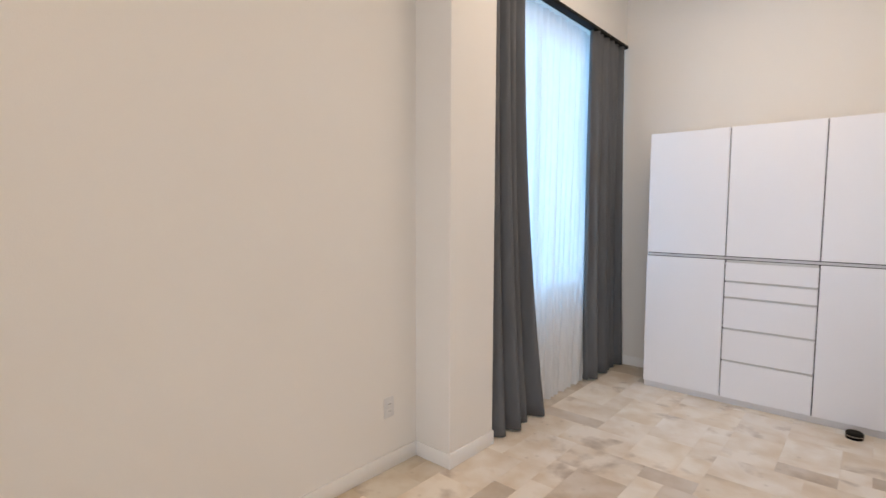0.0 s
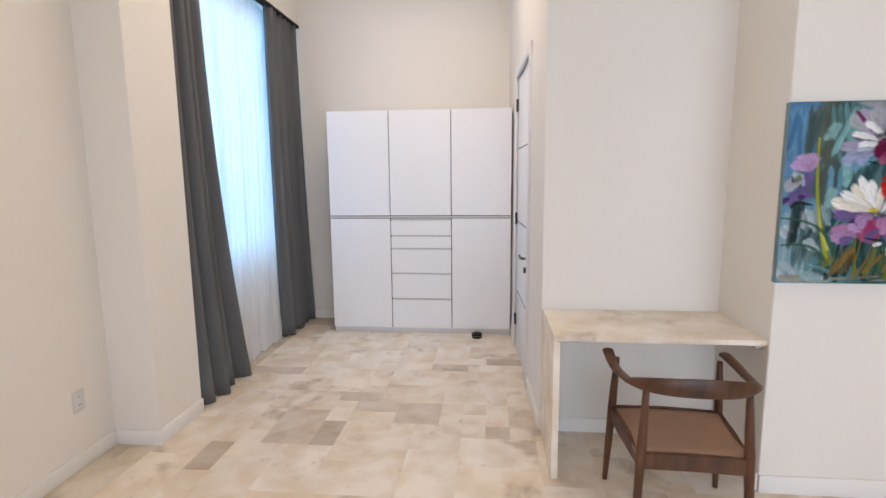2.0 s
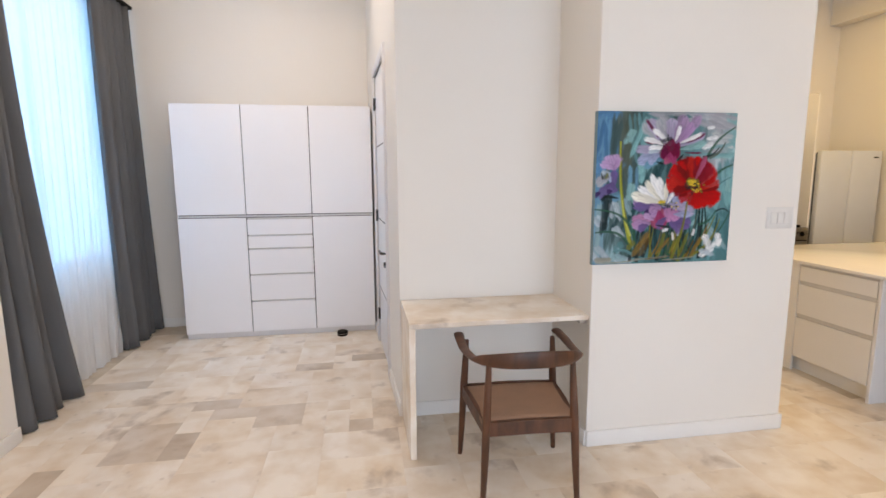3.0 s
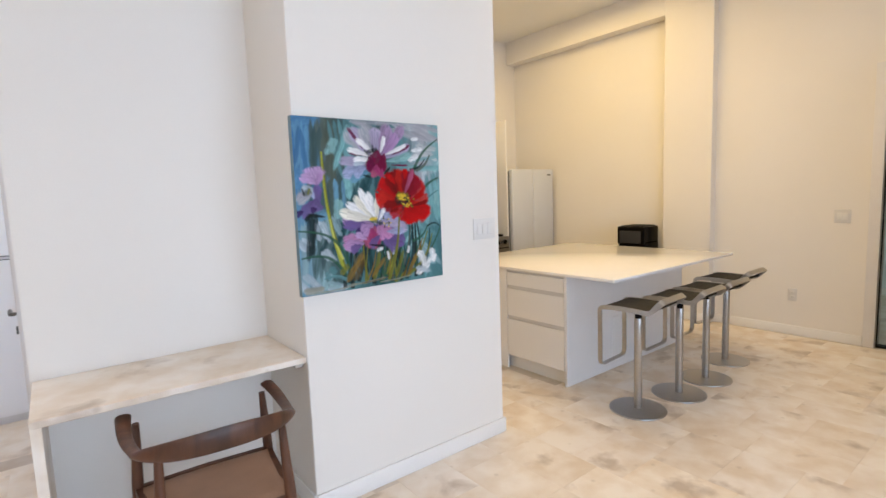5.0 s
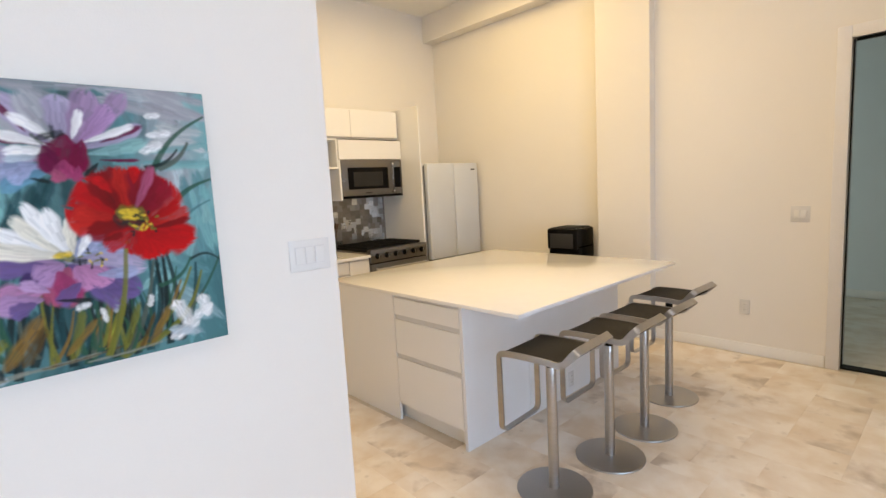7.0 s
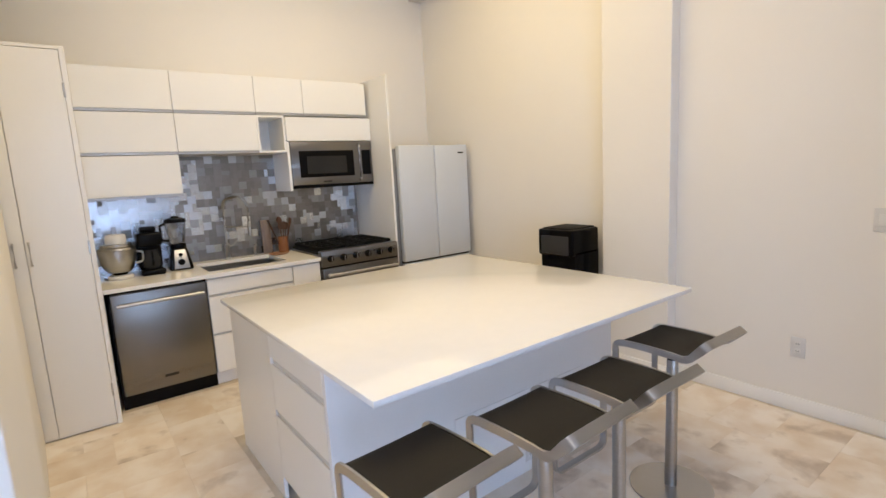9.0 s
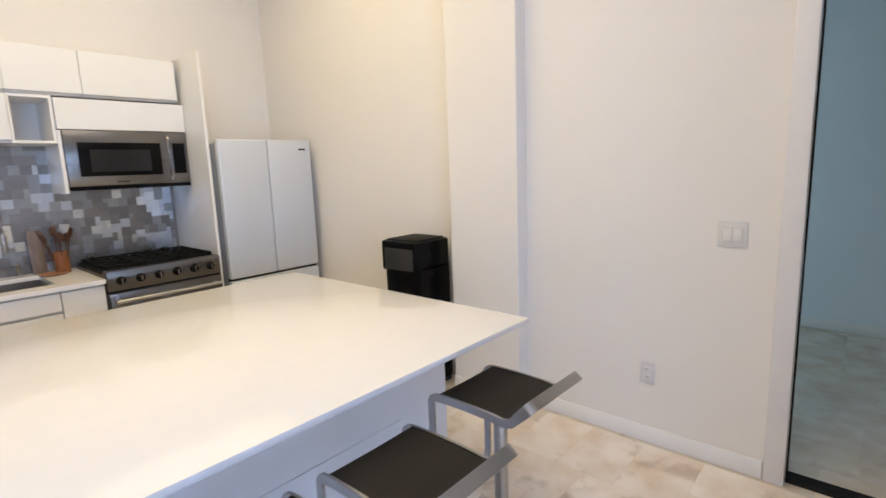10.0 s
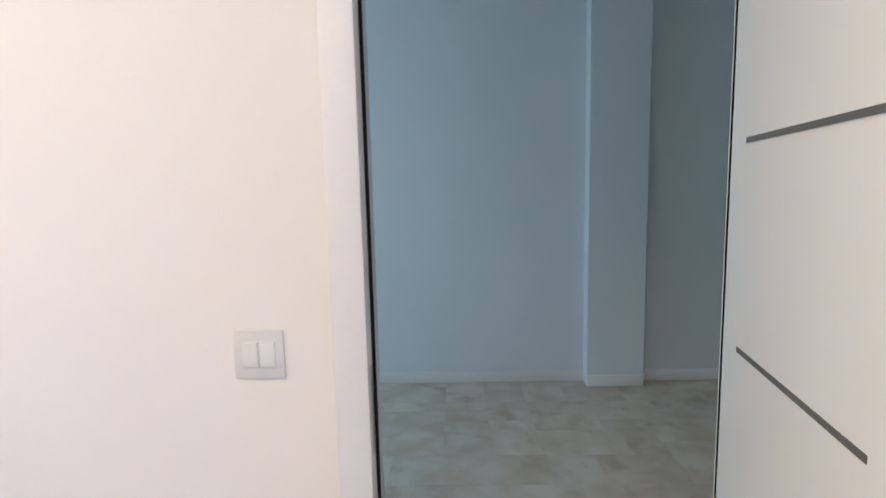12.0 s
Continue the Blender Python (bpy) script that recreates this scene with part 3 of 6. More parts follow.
curtain("dark grey floor-length curtain gathered beside the pilaster", 2.78, 3.17, -1.93, 0.012, 3.19, 4.3, 0.052, 0.06, 0.19, 3, GREY_CLOTH, 0.003, 0.06)
curtain("dark grey floor-length curtain gathered beside the wardrobe wall", 4.36, 5.04, -1.95, 0.012, 3.19, 6.5, 0.050, 0.03, 0.0, 8, GREY_CLOTH, 0.003, 0.03)
curtain("white sheer voile curtain lit by the window", 2.95, 4.75, -2.03, 0.01, 3.19, 17, 0.022, 0.02, -0.38, 5, SHEER, 0, 0.07)
rail = thing("curtain_rail", "dark curtain track under the bulkhead", "curtain rail", pose(-1.94, 3.94, 3.20))
part("track", solid(-0.045, 0.03, -1.17, 1.17, -0.012, 0.017, 0.003), MATT_BLACK, rail)


# ---- wardrobe ----
def front(name, parent, mat, x0, x1, z0, z1, y=-0.02, t=0.02, r=0.0015):
    return part(name, solid(x0, x1, y, y + t, z0, z1, r), mat, parent)


WX0, WX1, WY, WZ = -1.48, 0.342, 4.61, 2.25
w = thing("wardrobe", "tall white lacquered wardrobe with six doors and drawers", "wardrobe", pose(WX0, WY, 0))
ww = WX1 - WX0
part("body", solid(0, ww, 0.0, BACK_Y - WY - 0.002, 0.06, WZ - 0.002, 0.001), CARCASS_AND_SHADE, w)
part("plinth", solid(0.0, ww, 0.014, 0.10, 0, 0.06), FRAME, w)
cx = [0, ww * 0.339, ww * 0.677, ww]
g = 0.004
for k in range(3):
    front("door", w, LACQUER, cx[k] + (g if k else 0), cx[k + 1] - (g if k < 2 else 0), 1.222, WZ)
for k in (0, 2):
    front("door", w, LACQUER, cx[k] + (g if k else 0), cx[k + 1] - (g if k < 2 else 0), 0.06, 1.190)
for a, b in ((1.025, 1.170), (0.895, 1.008), (0.640, 0.877), (0.375, 0.622), (0.06, 0.357)):
    front("drawer", w, LACQUER, cx[1] + g, cx[2] - g, a, b)
part("handle_channel", solid(0.002, ww - 0.002, -0.012, -0.003, 1.196, 1.215), RAIL, w, "recessed pale handle channel")
# dark strips behind the seams stand in for the shade in the gaps
part("shadow_gap", solid(0.002, ww - 0.002, -0.003, 0, 1.190, 1.222), GREY_PANEL, w, "dark strip as shade between the door rows")
for x in cx[1:3]:
    part("shadow_gap", solid(x - 0.006, x + 0.006, -0.003, 0, 0.06, WZ - 0.004), GREY_PANEL, w, "dark strip as shade between the doors")

puck = thing("door_stop", "small round black rubber doorstop on the floor", "doorstop", pose(0.01, 4.50, 0))
part("base", lathe(bmesh.new(), [(0.050, 0), (0.052, 0.008), (0.052, 0.018), (0.046, 0.021)], seg=28), BLACK, puck)
part("ring", lathe(bmesh.new(), [(0.0462, 0.0195), (0.0505, 0.0205), (0.0505, 0.0255), (0.0462, 0.0265)], seg=28), SATIN, puck, "steel ring")
part("cap", lathe(bmesh.new(), [(0.046, 0.021), (0.052, 0.025), (0.052, 0.040), (0.044, 0.047), (0.02, 0.048)], seg=28), MATT_BLACK, puck)


# ---- desk niche ----
desk = thing("desk", "built-in beige travertine desk in the wall niche", "desk", pose(0.462, 2.135, 0))
part("desktop", solid(0, NICHE_X - 0.462 - 0.002, 0, NICHE_Y - 2.135 - 0.002, 0.762, 0.79, 0.002), MARBLE, desk)
part("side_panel", solid(0.0, 0.035, 0.012, NICHE_Y - 2.135 - 0.002, 0, 0.762, 0.002), MARBLE, desk)
part("bracket", solid(NICHE_X - 0.462 - 0.045, NICHE_X - 0.462 - 0.003, 0.03, 0.07, 0.735, 0.762, 0.003), SATIN, desk)


def dining_chair(m):
    """Round-backed armchair: turned legs, bowed arm and back rail, upholstered seat."""
    c = thing("armchair", "walnut round-back armchair with a tan leather seat", "chair", m)
    legs = ((-0.255, 0.225, 0.685), (0.255, 0.225, 0.685), (-0.215, -0.215, 0.72), (0.215, -0.215, 0.72))
    for x, y, h in legs:
        splay = Vector((0.02 * math.copysign(1, x), 0.02 * math.copysign(1, y), 0))
        pts = [Vector((x, y, 0)) + splay, Vector((x, y, 0.20)) + splay * 0.5, Vector((x, y, 0.44)), Vector((x, y, 0.56)) - splay * 0.3, Vector((x, y, h)) - splay * 0.6]
        rad = [0.013, 0.018, 0.021, 0.018, 0.013]

        def sec(t, rad=rad):
            f = t * (len(rad) - 1)
            k = min(int(f), len(rad) - 2)
            return disc(rad[k] + (rad[k + 1] - rad[k]) * (f - k), 14)
        fine = []
        for a, b in zip(pts, pts[1:]):
            fine += [a.lerp(b, i / 5) for i in range(5)]
        part("leg", sweep(bmesh.new(), fine + [pts[-1]], sec, up=Vector((0, 1, 0))), WALNUT, c)
    for a, b in ((0, 1), (2, 3), (0, 2), (1, 3)):
        p, q = Vector(legs[a][:2] + (0.385,)), Vector(legs[b][:2] + (0.385,))
        mid = (p + q) / 2 + (Vector((0, 0, 0)) - (p + q) / 2).normalized() * -0.006
        bm = bmesh.new()
        sweep(bm, [p.lerp(mid, i / 4) for i in range(4)] + [mid.lerp(q, i / 4) for i in range(5)], [(-0.012, -0.034), (0.012, -0.034), (0.012, 0.036), (-0.012, 0.036)])
        part("seat_rail", bm, WALNUT, c)
    # seat cushion, slightly dished
    bm = bmesh.new()
    n = 14
    grid = []
    for j in range(n + 1):
        row = []
        for i in range(n + 1):
            u, v = i / n * 2 - 1, j / n * 2 - 1
            hw = 0.232 + 0.02 * (v + 1) / 2
            x, y = u * hw, v * 0.204 - 0.012 * (1 - u * u) * (1 if v < 0 else -1) * abs(v)
            edge = max(abs(u), abs(v))
            z = 0.432 - 0.014 * (1 - u * u) * (1 - v * v) - 0.012 * max(0, edge - 0.86) / 0.14
            row.append(bm.verts.new((x, y, z)))
        grid.append(row)
    for a, b in zip(grid, grid[1:]):
        for i in range(n):
            bm.faces.new((a[i], a[i + 1], b[i + 1], b[i]))
    low = bmesh.ops.extrude_face_region(bm, geom=bm.faces[:])
    for v in low["geom"]:
        if isinstance(v, bmesh.types.BMVert):
            v.co.z = 0.398
    part("seat", bm, TAN, c, "tan leather seat pad", 60)
    # continuous arm and back rail
    pts, secs = [], []
    steps = 40
    for i in range(steps + 1):
        t = i / steps * 2 - 1
        a = t * 1.0
        if abs(t) > 0.62:
            k = (abs(t) - 0.62) / 0.38
            x = math.copysign(0.262 + 0.012 * math.sin(k * math.pi) + 0.018 * k, t)
            y = -0.115 + k * 0.375
        else:
            ang = t / 0.62 * math.pi / 2
            x, y = 0.262 * math.sin(ang), -0.115 - 0.150 * math.cos(ang)
        back = max(0, 1 - (abs(t) / 0.55) ** 2)
        k = max(0, (abs(t) - 0.5) / 0.5)
        z = 0.738 - 0.045 * min(1, abs(t) / 0.75) ** 1.5 + 0.03 * max(0, k - 0.6)
        pts.append((x, y, z))
        secs.append((0.010 + 0.010 * (1 - back) + 0.012 * max(0, k - 0.3), 0.014 + 0.028 * back))

    def arm(t):
        w, h = secs[round(t * steps)]
        return disc(1.0, 14, w, h)
    part("arm_rail", sweep(bmesh.new(), pts, arm), WALNUT, c)
    return c


dining_chair(pose(1.01, 1.915, 0, 0, 0, -3))


# ---- flower painting ----
class Strokes:
    """Soft brush strokes laid over one another on a fine square grid of paint."""
    def __init__(self, n):
        self.n = n
        self.x, self.z = np.meshgrid((np.arange(n) + 0.5) / n, (np.arange(n) + 0.5) / n)
        self.rng = np.random.default_rng(11)
        self.grain = self.rng.random((64, 64))
        self.img = np.zeros((n, n, 3))

    def streaks(self, u, v, k):
        """Uneven bristle marks across a stroke."""
        a = (np.floor(v * 9 + k * 13).astype(int)) % 64
        c = (np.floor(u * 5 + k * 7).astype(int)) % 64
        f = v * 9 + k * 13 - np.floor(v * 9 + k * 13)
        return self.grain[a, c % 8] * (1 - f) + self.grain[(a + 1) % 64, c % 8] * f

    def lay(self, box, alpha, color, tone):
        r, c = box
        old = self.img[r, c]
        new_color = np.array(color)[None, None, :] * tone[..., None]
        self.img[r, c] = old * (1 - alpha[..., None]) + new_color * alpha[..., None]

    def window(self, x0, x1, z0, z1):
        n = self.n
        c0, c1 = max(0, int(x0 * n) - 1), min(n, int(x1 * n) + 2)
        r0, r1 = max(0, int(z0 * n) - 1), min(n, int(z1 * n) + 2)
        return (slice(r0, r1), slice(c0, c1)) if c1 > c0 and r1 > r0 else None

    def petal(self, x, z, ang, length, width, color, curl=0.0, blunt=0.6):
        """A petal from its root (x, z) in canvas widths, towards ang degrees."""
        reach = length + width
        box = self.window(x - reach, x + reach, z - reach, z + reach)
        if not box:
            return
        a = radians(ang)
        dx, dz = self.x[box] - x, self.z[box] - z
        t = (dx * math.cos(a) + dz * math.sin(a)) / length
        s = -dx * math.sin(a) + dz * math.cos(a)
        s = s - radians(curl) * np.clip(t, 0, 1) ** 2 * length
        k = self.rng.random()
        tt = np.clip(t, 0, 1)
        if blunt > 0.8:
            w = np.minimum(1.0, np.minimum(5 * tt + 0.25, 5 * (1 - tt) + 0.3))
        else:
            w = 1.5 * tt ** 0.75 * np.sqrt(np.maximum(0, 1 - tt ** 3.2)) + 0.06
        half = w * width * 0.5 * (1 + 0.10 * np.sin(t * 17 + k * 9))
        v = s / np.maximum(half, 1e-4)
        mark = self.streaks(t, v + 2, k)
        soft = 0.55 if blunt > 0.8 else 0.32
        alpha = np.clip((1.05 - np.abs(v)) / soft, 0, 1) * np.clip(t / 0.05 + 0.5, 0, 1) * np.clip((1.0 - t + 0.16 * (mark - 0.5)) / 0.10, 0, 1)
        alpha = alpha * (0.55 + 0.45 * mark if blunt > 0.8 else 0.84 + 0.16 * mark)
        tone = 0.82 + 0.30 * mark + (0.30 * (tt - 0.62) if blunt <= 0.8 else 0) - 0.14 * v * np.sign(math.cos(a) + 0.01)
        self.lay(box, alpha, color, np.clip(tone, 0.35, 1.35))

    def stem(self, x0, z0, x1, z1, bow, w0, w1, color):
        dx, dz = x1 - x0, z1 - z0
        k = math.hypot(dx, dz)
        nx, nz = -dz / k, dx / k
        pad = abs(bow) + max(w0, w1)
        box = self.window(min(x0, x1) - pad, max(x0, x1) + pad, min(z0, z1) - pad, max(z0, z1) + pad)
        if not box:
            return
        px, pz = self.x[box] - x0, self.z[box] - z0
        t = np.clip((px * dx + pz * dz) / (k * k), 0, 1)
        s = px * nx + pz * nz - bow * np.sin(math.pi * t)
        half = (w0 + (w1 - w0) * t) / 2
        along = (px * dx + pz * dz) / (k * k)
        v = s / np.maximum(half, 1e-4)
        mark = self.streaks(t * 2, v + 2, self.rng.random())
        alpha = np.clip((1.1 - np.abs(v)) / 0.35, 0, 1) * ((along > -0.01) & (along < 1.01)) * (0.75 + 0.25 * mark)
        self.lay(box, alpha, color, 0.80 + 0.38 * mark - 0.15 * v)

    def broad(self, x, z, ang, length, width, color, rng):
        """A patch laid in with several loose strokes side by side."""
        n = max(3, int(width / 0.022))
        a = radians(ang)
        for k in range(n):
            o = ((k + 0.5) / n - 0.5) * width + rng.uniform(-0.008, 0.008)
            g = rng.uniform(0.84, 1.18)
            self.petal(x - math.sin(a) * o + rng.uniform(-0.01, 0.01), z + math.cos(a) * o + rng.uniform(-0.01, 0.01), ang + rng.uniform(-9, 9), length * rng.uniform(0.8, 1.15), rng.uniform(0.028, 0.045), tuple(v * g for v in color), rng.uniform(-8, 8), 0.9)

    def ground(self):
        """Grey-teal ground: blue at one side, a mossy band, paler towards the other side."""
        across = ((0.0, "blue"), (0.13, "blue"), (0.19, "moss"), (0.30, "slate"), (0.40, "teal"), (0.55, "slate"), (0.72, "teal"), (0.86, "fog"), (1.0, "aqua"))
        low = ((0.0, "steel_blue"), (0.12, "mist"), (0.2, "slate"), (0.3, "teal"), (0.5, "deep_teal"), (0.75, "teal"), (1.0, "sea"))
        k = np.clip((0.62 - self.z) / 0.3, 0, 1)
        for c in range(3):
            up = np.interp(self.x, [q for q, _ in across], [PAINT[t][c] for _, t in across])
            down = np.interp(self.x, [q for q, _ in low], [PAINT[t][c] for _, t in low])
            self.img[..., c] = up * (1 - k) + down * k


def oil_colour(r, g, b):
    """Tube colour from its everyday 0 to 255 values."""
    return tuple((v / 255) ** 2.2 for v in (r, g, b))


PAINT = {"blue": oil_colour(82, 124, 160), "sky": oil_colour(98, 142, 174), "deep_blue": oil_colour(68, 108, 146), "moss": oil_colour(82, 92, 84), "slate": oil_colour(68, 90, 92), "steel_blue": oil_colour(98, 140, 165), "mist": oil_colour(132, 160, 168), "teal": oil_colour(92, 134, 140), "aqua": oil_colour(118, 164, 168), "deep_teal": oil_colour(42, 72, 78), "fog": oil_colour(158, 160, 168), "pale_grey": oil_colour(172, 178, 182), "sea": oil_colour(76, 116, 122), "cloud": oil_colour(168, 182, 194), "pale_teal": oil_colour(130, 170, 172)}
PAINT.update({"ink": oil_colour(34, 44, 44), "white": oil_colour(228, 230, 232), "cream": oil_colour(222, 220, 208), "lilac_grey": oil_colour(160, 152, 180), "mauve": oil_colour(150, 128, 160), "lilac": oil_colour(162, 132, 174), "haze": oil_colour(150, 158, 192), "plum": oil_colour(98, 22, 62), "wine": oil_colour(112, 18, 60), "rose": oil_colour(150, 62, 104), "dusty": oil_colour(158, 82, 112), "lilac_pink": oil_colour(176, 148, 190), "violet": oil_colour(102, 86, 136), "indigo": oil_colour(66, 50, 96), "pink": oil_colour(176, 126, 166)})
PAINT.update({"red": oil_colour(160, 22, 22), "scarlet": oil_colour(172, 40, 32), "dark_red": oil_colour(118, 12, 18), "crimson": oil_colour(126, 26, 42), "bright_red": oil_colour(176, 14, 16), "yellow": oil_colour(214, 184, 58), "olive": oil_colour(112, 114, 50), "lime": oil_colour(158, 164, 58), "pale_lime": oil_colour(188, 190, 96), "forest": oil_colour(52, 88, 72), "ochre": oil_colour(128, 102, 52), "umber": oil_colour(88, 70, 40), "sand": oil_colour(140, 142, 132)})


def flower_painting(m, size):
    p = thing("painting", "unframed canvas of red, white and violet flowers on teal", "painting", m)
    part("canvas", solid(0, size, 0, 0.034, 0, size, 0.004, 2), material("canvas_edge", (0.16, 0.24, 0.27), 0.7, 0, 0.25, 9, 70, 0.1), p, "painted canvas edge")
    s = Strokes(400)
    s.ground()
    rng = random.Random(4)
    # worked-over ground: short upright dabs that take the tone under them
    for k in range(420):
        x, z = rng.uniform(0.0, 1.0), rng.uniform(0.0, 1.0)
        here = s.img[min(s.n - 1, int(z * s.n)), min(s.n - 1, int(x * s.n))]
        g = rng.uniform(0.72, 1.36)
        s.petal(x, z - 0.04, 90 + rng.uniform(-35, 35), rng.uniform(0.06, 0.15), rng.uniform(0.02, 0.05), tuple(float(v) * g for v in here), rng.uniform(-10, 10), 0.9)
    for x, z, a, l, w, c in ((-0.01, 0.84, 5, 0.13, 0.35, "blue"), (0.06, 0.97, -95, 0.30, 0.15, "sky"), (0.03, 0.94, -94, 0.27, 0.067, "deep_blue"), (0.18, 0.98, -91, 0.39, 0.16, "moss"), (0.13, 0.62, -92, 0.63, 0.15, "slate"), (0.24, 0.96, -91, 0.28, 0.079, "moss"), (0.14, 0.95, -92, 0.27, 0.055, "slate"), (0.01, 0.60, -88, 0.24, 0.1, "steel_blue"), (0.01, 0.41, -90, 0.38, 0.11, "mist"), (0.27, 0.99, -79, 0.32, 0.1, "teal"), (0.35, 0.97, -103, 0.30, 0.067, "aqua"), (0.33, 0.68, -81, 0.15, 0.067, "aqua"), (0.26, 0.65, -88, 0.17, 0.073, "steel_blue"), (0.42, 0.65, -113, 0.28, 0.079, "deep_teal"), (0.49, 0.68, -101, 0.14, 0.085, "deep_teal")):
        s.broad(x, z, a, l, w, PAINT[c], rng)
    for x, z, a, l, w, c in ((0.64, 0.99, -2, 0.29, 0.12, "fog"), (0.79, 0.97, -19, 0.22, 0.12, "fog"), (0.81, 0.84, -11, 0.18, 0.091, "pale_grey"), (0.36, 1.00, -1, 0.29, 0.067, "fog"), (0.77, 0.74, -3, 0.23, 0.079, "aqua"), (0.91, 0.68, -78, 0.33, 0.1, "teal"), (0.95, 0.64, -81, 0.31, 0.061, "aqua"), (0.90, 0.54, -111, 0.28, 0.091, "aqua"), (0.95, 0.34, -83, 0.33, 0.091, "sea"), (0.81, 0.35, -45, 0.15, 0.091, "teal"), (0.78, 0.22, -39, 0.25, 0.12, "mist"), (0.31, 0.42, -115, 0.24, 0.1, "deep_teal"), (0.20, 0.45, -81, 0.12, 0.091, "mist"), (0.58, 0.24, -66, 0.22, 0.12, "mist"), (0.36, 0.24, -83, 0.15, 0.12, "deep_teal")):
        s.broad(x, z, a, l, w, PAINT[c], rng)
    for x, z, a, l, w, c in ((0.13, 0.42, -74, 0.13, 0.061, "cloud"), (0.15, 0.25, -57, 0.09, 0.055, "cloud"), (0.00, 0.33, -52, 0.08, 0.061, "cloud"), (-0.00, 0.11, -49, 0.13, 0.091, "cloud"), (0.16, 0.03, 2, 0.12, 0.042, "cloud"), (0.01, 0.02, 3, 0.12, 0.03, "sand"), (0.15, 0.06, -22, 0.10, 0.036, "mist"), (0.26, 0.54, -99, 0.14, 0.042, "pale_teal"), (0.26, 0.88, -118, 0.10, 0.055, "pale_teal"), (0.11, 0.44, 19, 0.07, 0.042, "steel_blue"), (0.97, 0.58, -75, 0.11, 0.036, "pale_teal"), (0.72, 0.23, 36, 0.12, 0.042, "pale_teal"), (0.09, 0.46, -92, 0.25, 0.073, "ink"), (0.17, 0.14, -52, 0.06, 0.048, "teal"), (0.35, 0.50, -119, 0.13, 0.042, "deep_teal")):
        s.broad(x, z, a, l, w, PAINT[c], rng)
    # stems, blades and the ochre foot
    for k in range(34):
        x = rng.uniform(0.26, 0.84)
        s.stem(x, rng.uniform(0.01, 0.06), x + rng.uniform(-0.06, 0.08), rng.uniform(0.18, 0.42), rng.uniform(-0.02, 0.02), 0.03, 0.010, PAINT[rng.choice(("ink", "deep_teal", "forest", "ink"))])
    for x0, z0, x1, z1, bow, w0, w1, c in ((0.263, 0.131, 0.165, 0.803, 0.0273, 0.027, 0.012, "lime"), (0.281, 0.128, 0.172, 0.762, 0.0273, 0.012, 0.0061, "olive"), (0.262, 0.189, 0.195, 0.425, 0.0121, 0.018, 0.0091, "pale_lime"), (0.573, 0.0292, 0.676, 0.437, -0.0182, 0.027, 0.015, "olive"), (0.568, 0.0552, 0.66, 0.409, -0.0182, 0.012, 0.0091, "lime"), (0.419, 0.093, 0.417, 0.305, 0.00606, 0.027, 0.018, "ink"), (0.449, 0.0671, 0.458, 0.255, 0.00606, 0.024, 0.015, "deep_teal"), (0.586, 0.0208, 0.533, 0.247, 0.00909, 0.018, 0.012, "ink"), (0.312, 0.0793, -0.0157, 0.372, -0.103, 0.027, 0.012, "forest"), (0.283, 0.0839, 0.0122, 0.216, -0.0606, 0.027, 0.012, "forest"), (0.281, 0.0636, 0.14, 0.0864, -0.0182, 0.024, 0.012, "teal"), (0.671, 0.0234, 0.999, 0.343, -0.0485, 0.021, 0.0091, "forest")):
        s.stem(x0, z0, x1, z1, bow, w0, w1, PAINT[c])
    for x0, z0, x1, z1, bow, w0, w1, c in ((0.617, 0.00955, 0.883, 0.311, -0.0424, 0.027, 0.0091, "olive"), (0.635, 0.0194, 0.753, 0.354, -0.0182, 0.027, 0.0091, "moss"), (0.708, 0.0339, 0.921, 0.291, -0.0424, 0.027, 0.0091, "olive"), (0.68, 0.0382, 0.841, 0.265, -0.0182, 0.024, 0.0091, "ochre"), (0.78, 0.678, 0.992, 0.908, 0.0303, 0.027, 0.0091, "forest"), (0.808, 0.704, 0.924, 0.805, -0.0182, 0.027, 0.012, "moss"), (0.824, 0.531, 1, 0.661, 0.0242, 0.03, 0.0091, "forest"), (0.836, 0.448, 0.985, 0.576, 0.0182, 0.018, 0.0061, "sea"), (0.886, 0.344, 0.998, 0.329, 0.0242, 0.015, 0.0061, "ink"), (0.764, 0.256, 0.887, 0.351, -0.0242, 0.021, 0.0091, "forest"), (0.764, 0.71, 0.883, 0.778, -0.0182, 0.018, 0.0091, "ink"), (0.5, 0.05, 0.514, 0.218, 0.0121, 0.021, 0.012, "forest"), (0.327, 0.0769, 0.298, 0.272, 0.0182, 0.021, 0.0091, "forest"), (0.373, 0.0698, 0.341, 0.238, 0.0182, 0.018, 0.0091, "moss")):
        s.stem(x0, z0, x1, z1, bow, w0, w1, PAINT[c])
    for k in range(26):
        x = rng.uniform(0.40, 0.86)
        s.stem(x, rng.uniform(0.02, 0.08), x + rng.uniform(-0.03, 0.12), rng.uniform(0.14, 0.34), rng.uniform(-0.03, 0.02), 0.016, 0.005, PAINT[rng.choice(("forest", "olive", "moss", "deep_teal", "ochre", "forest"))])
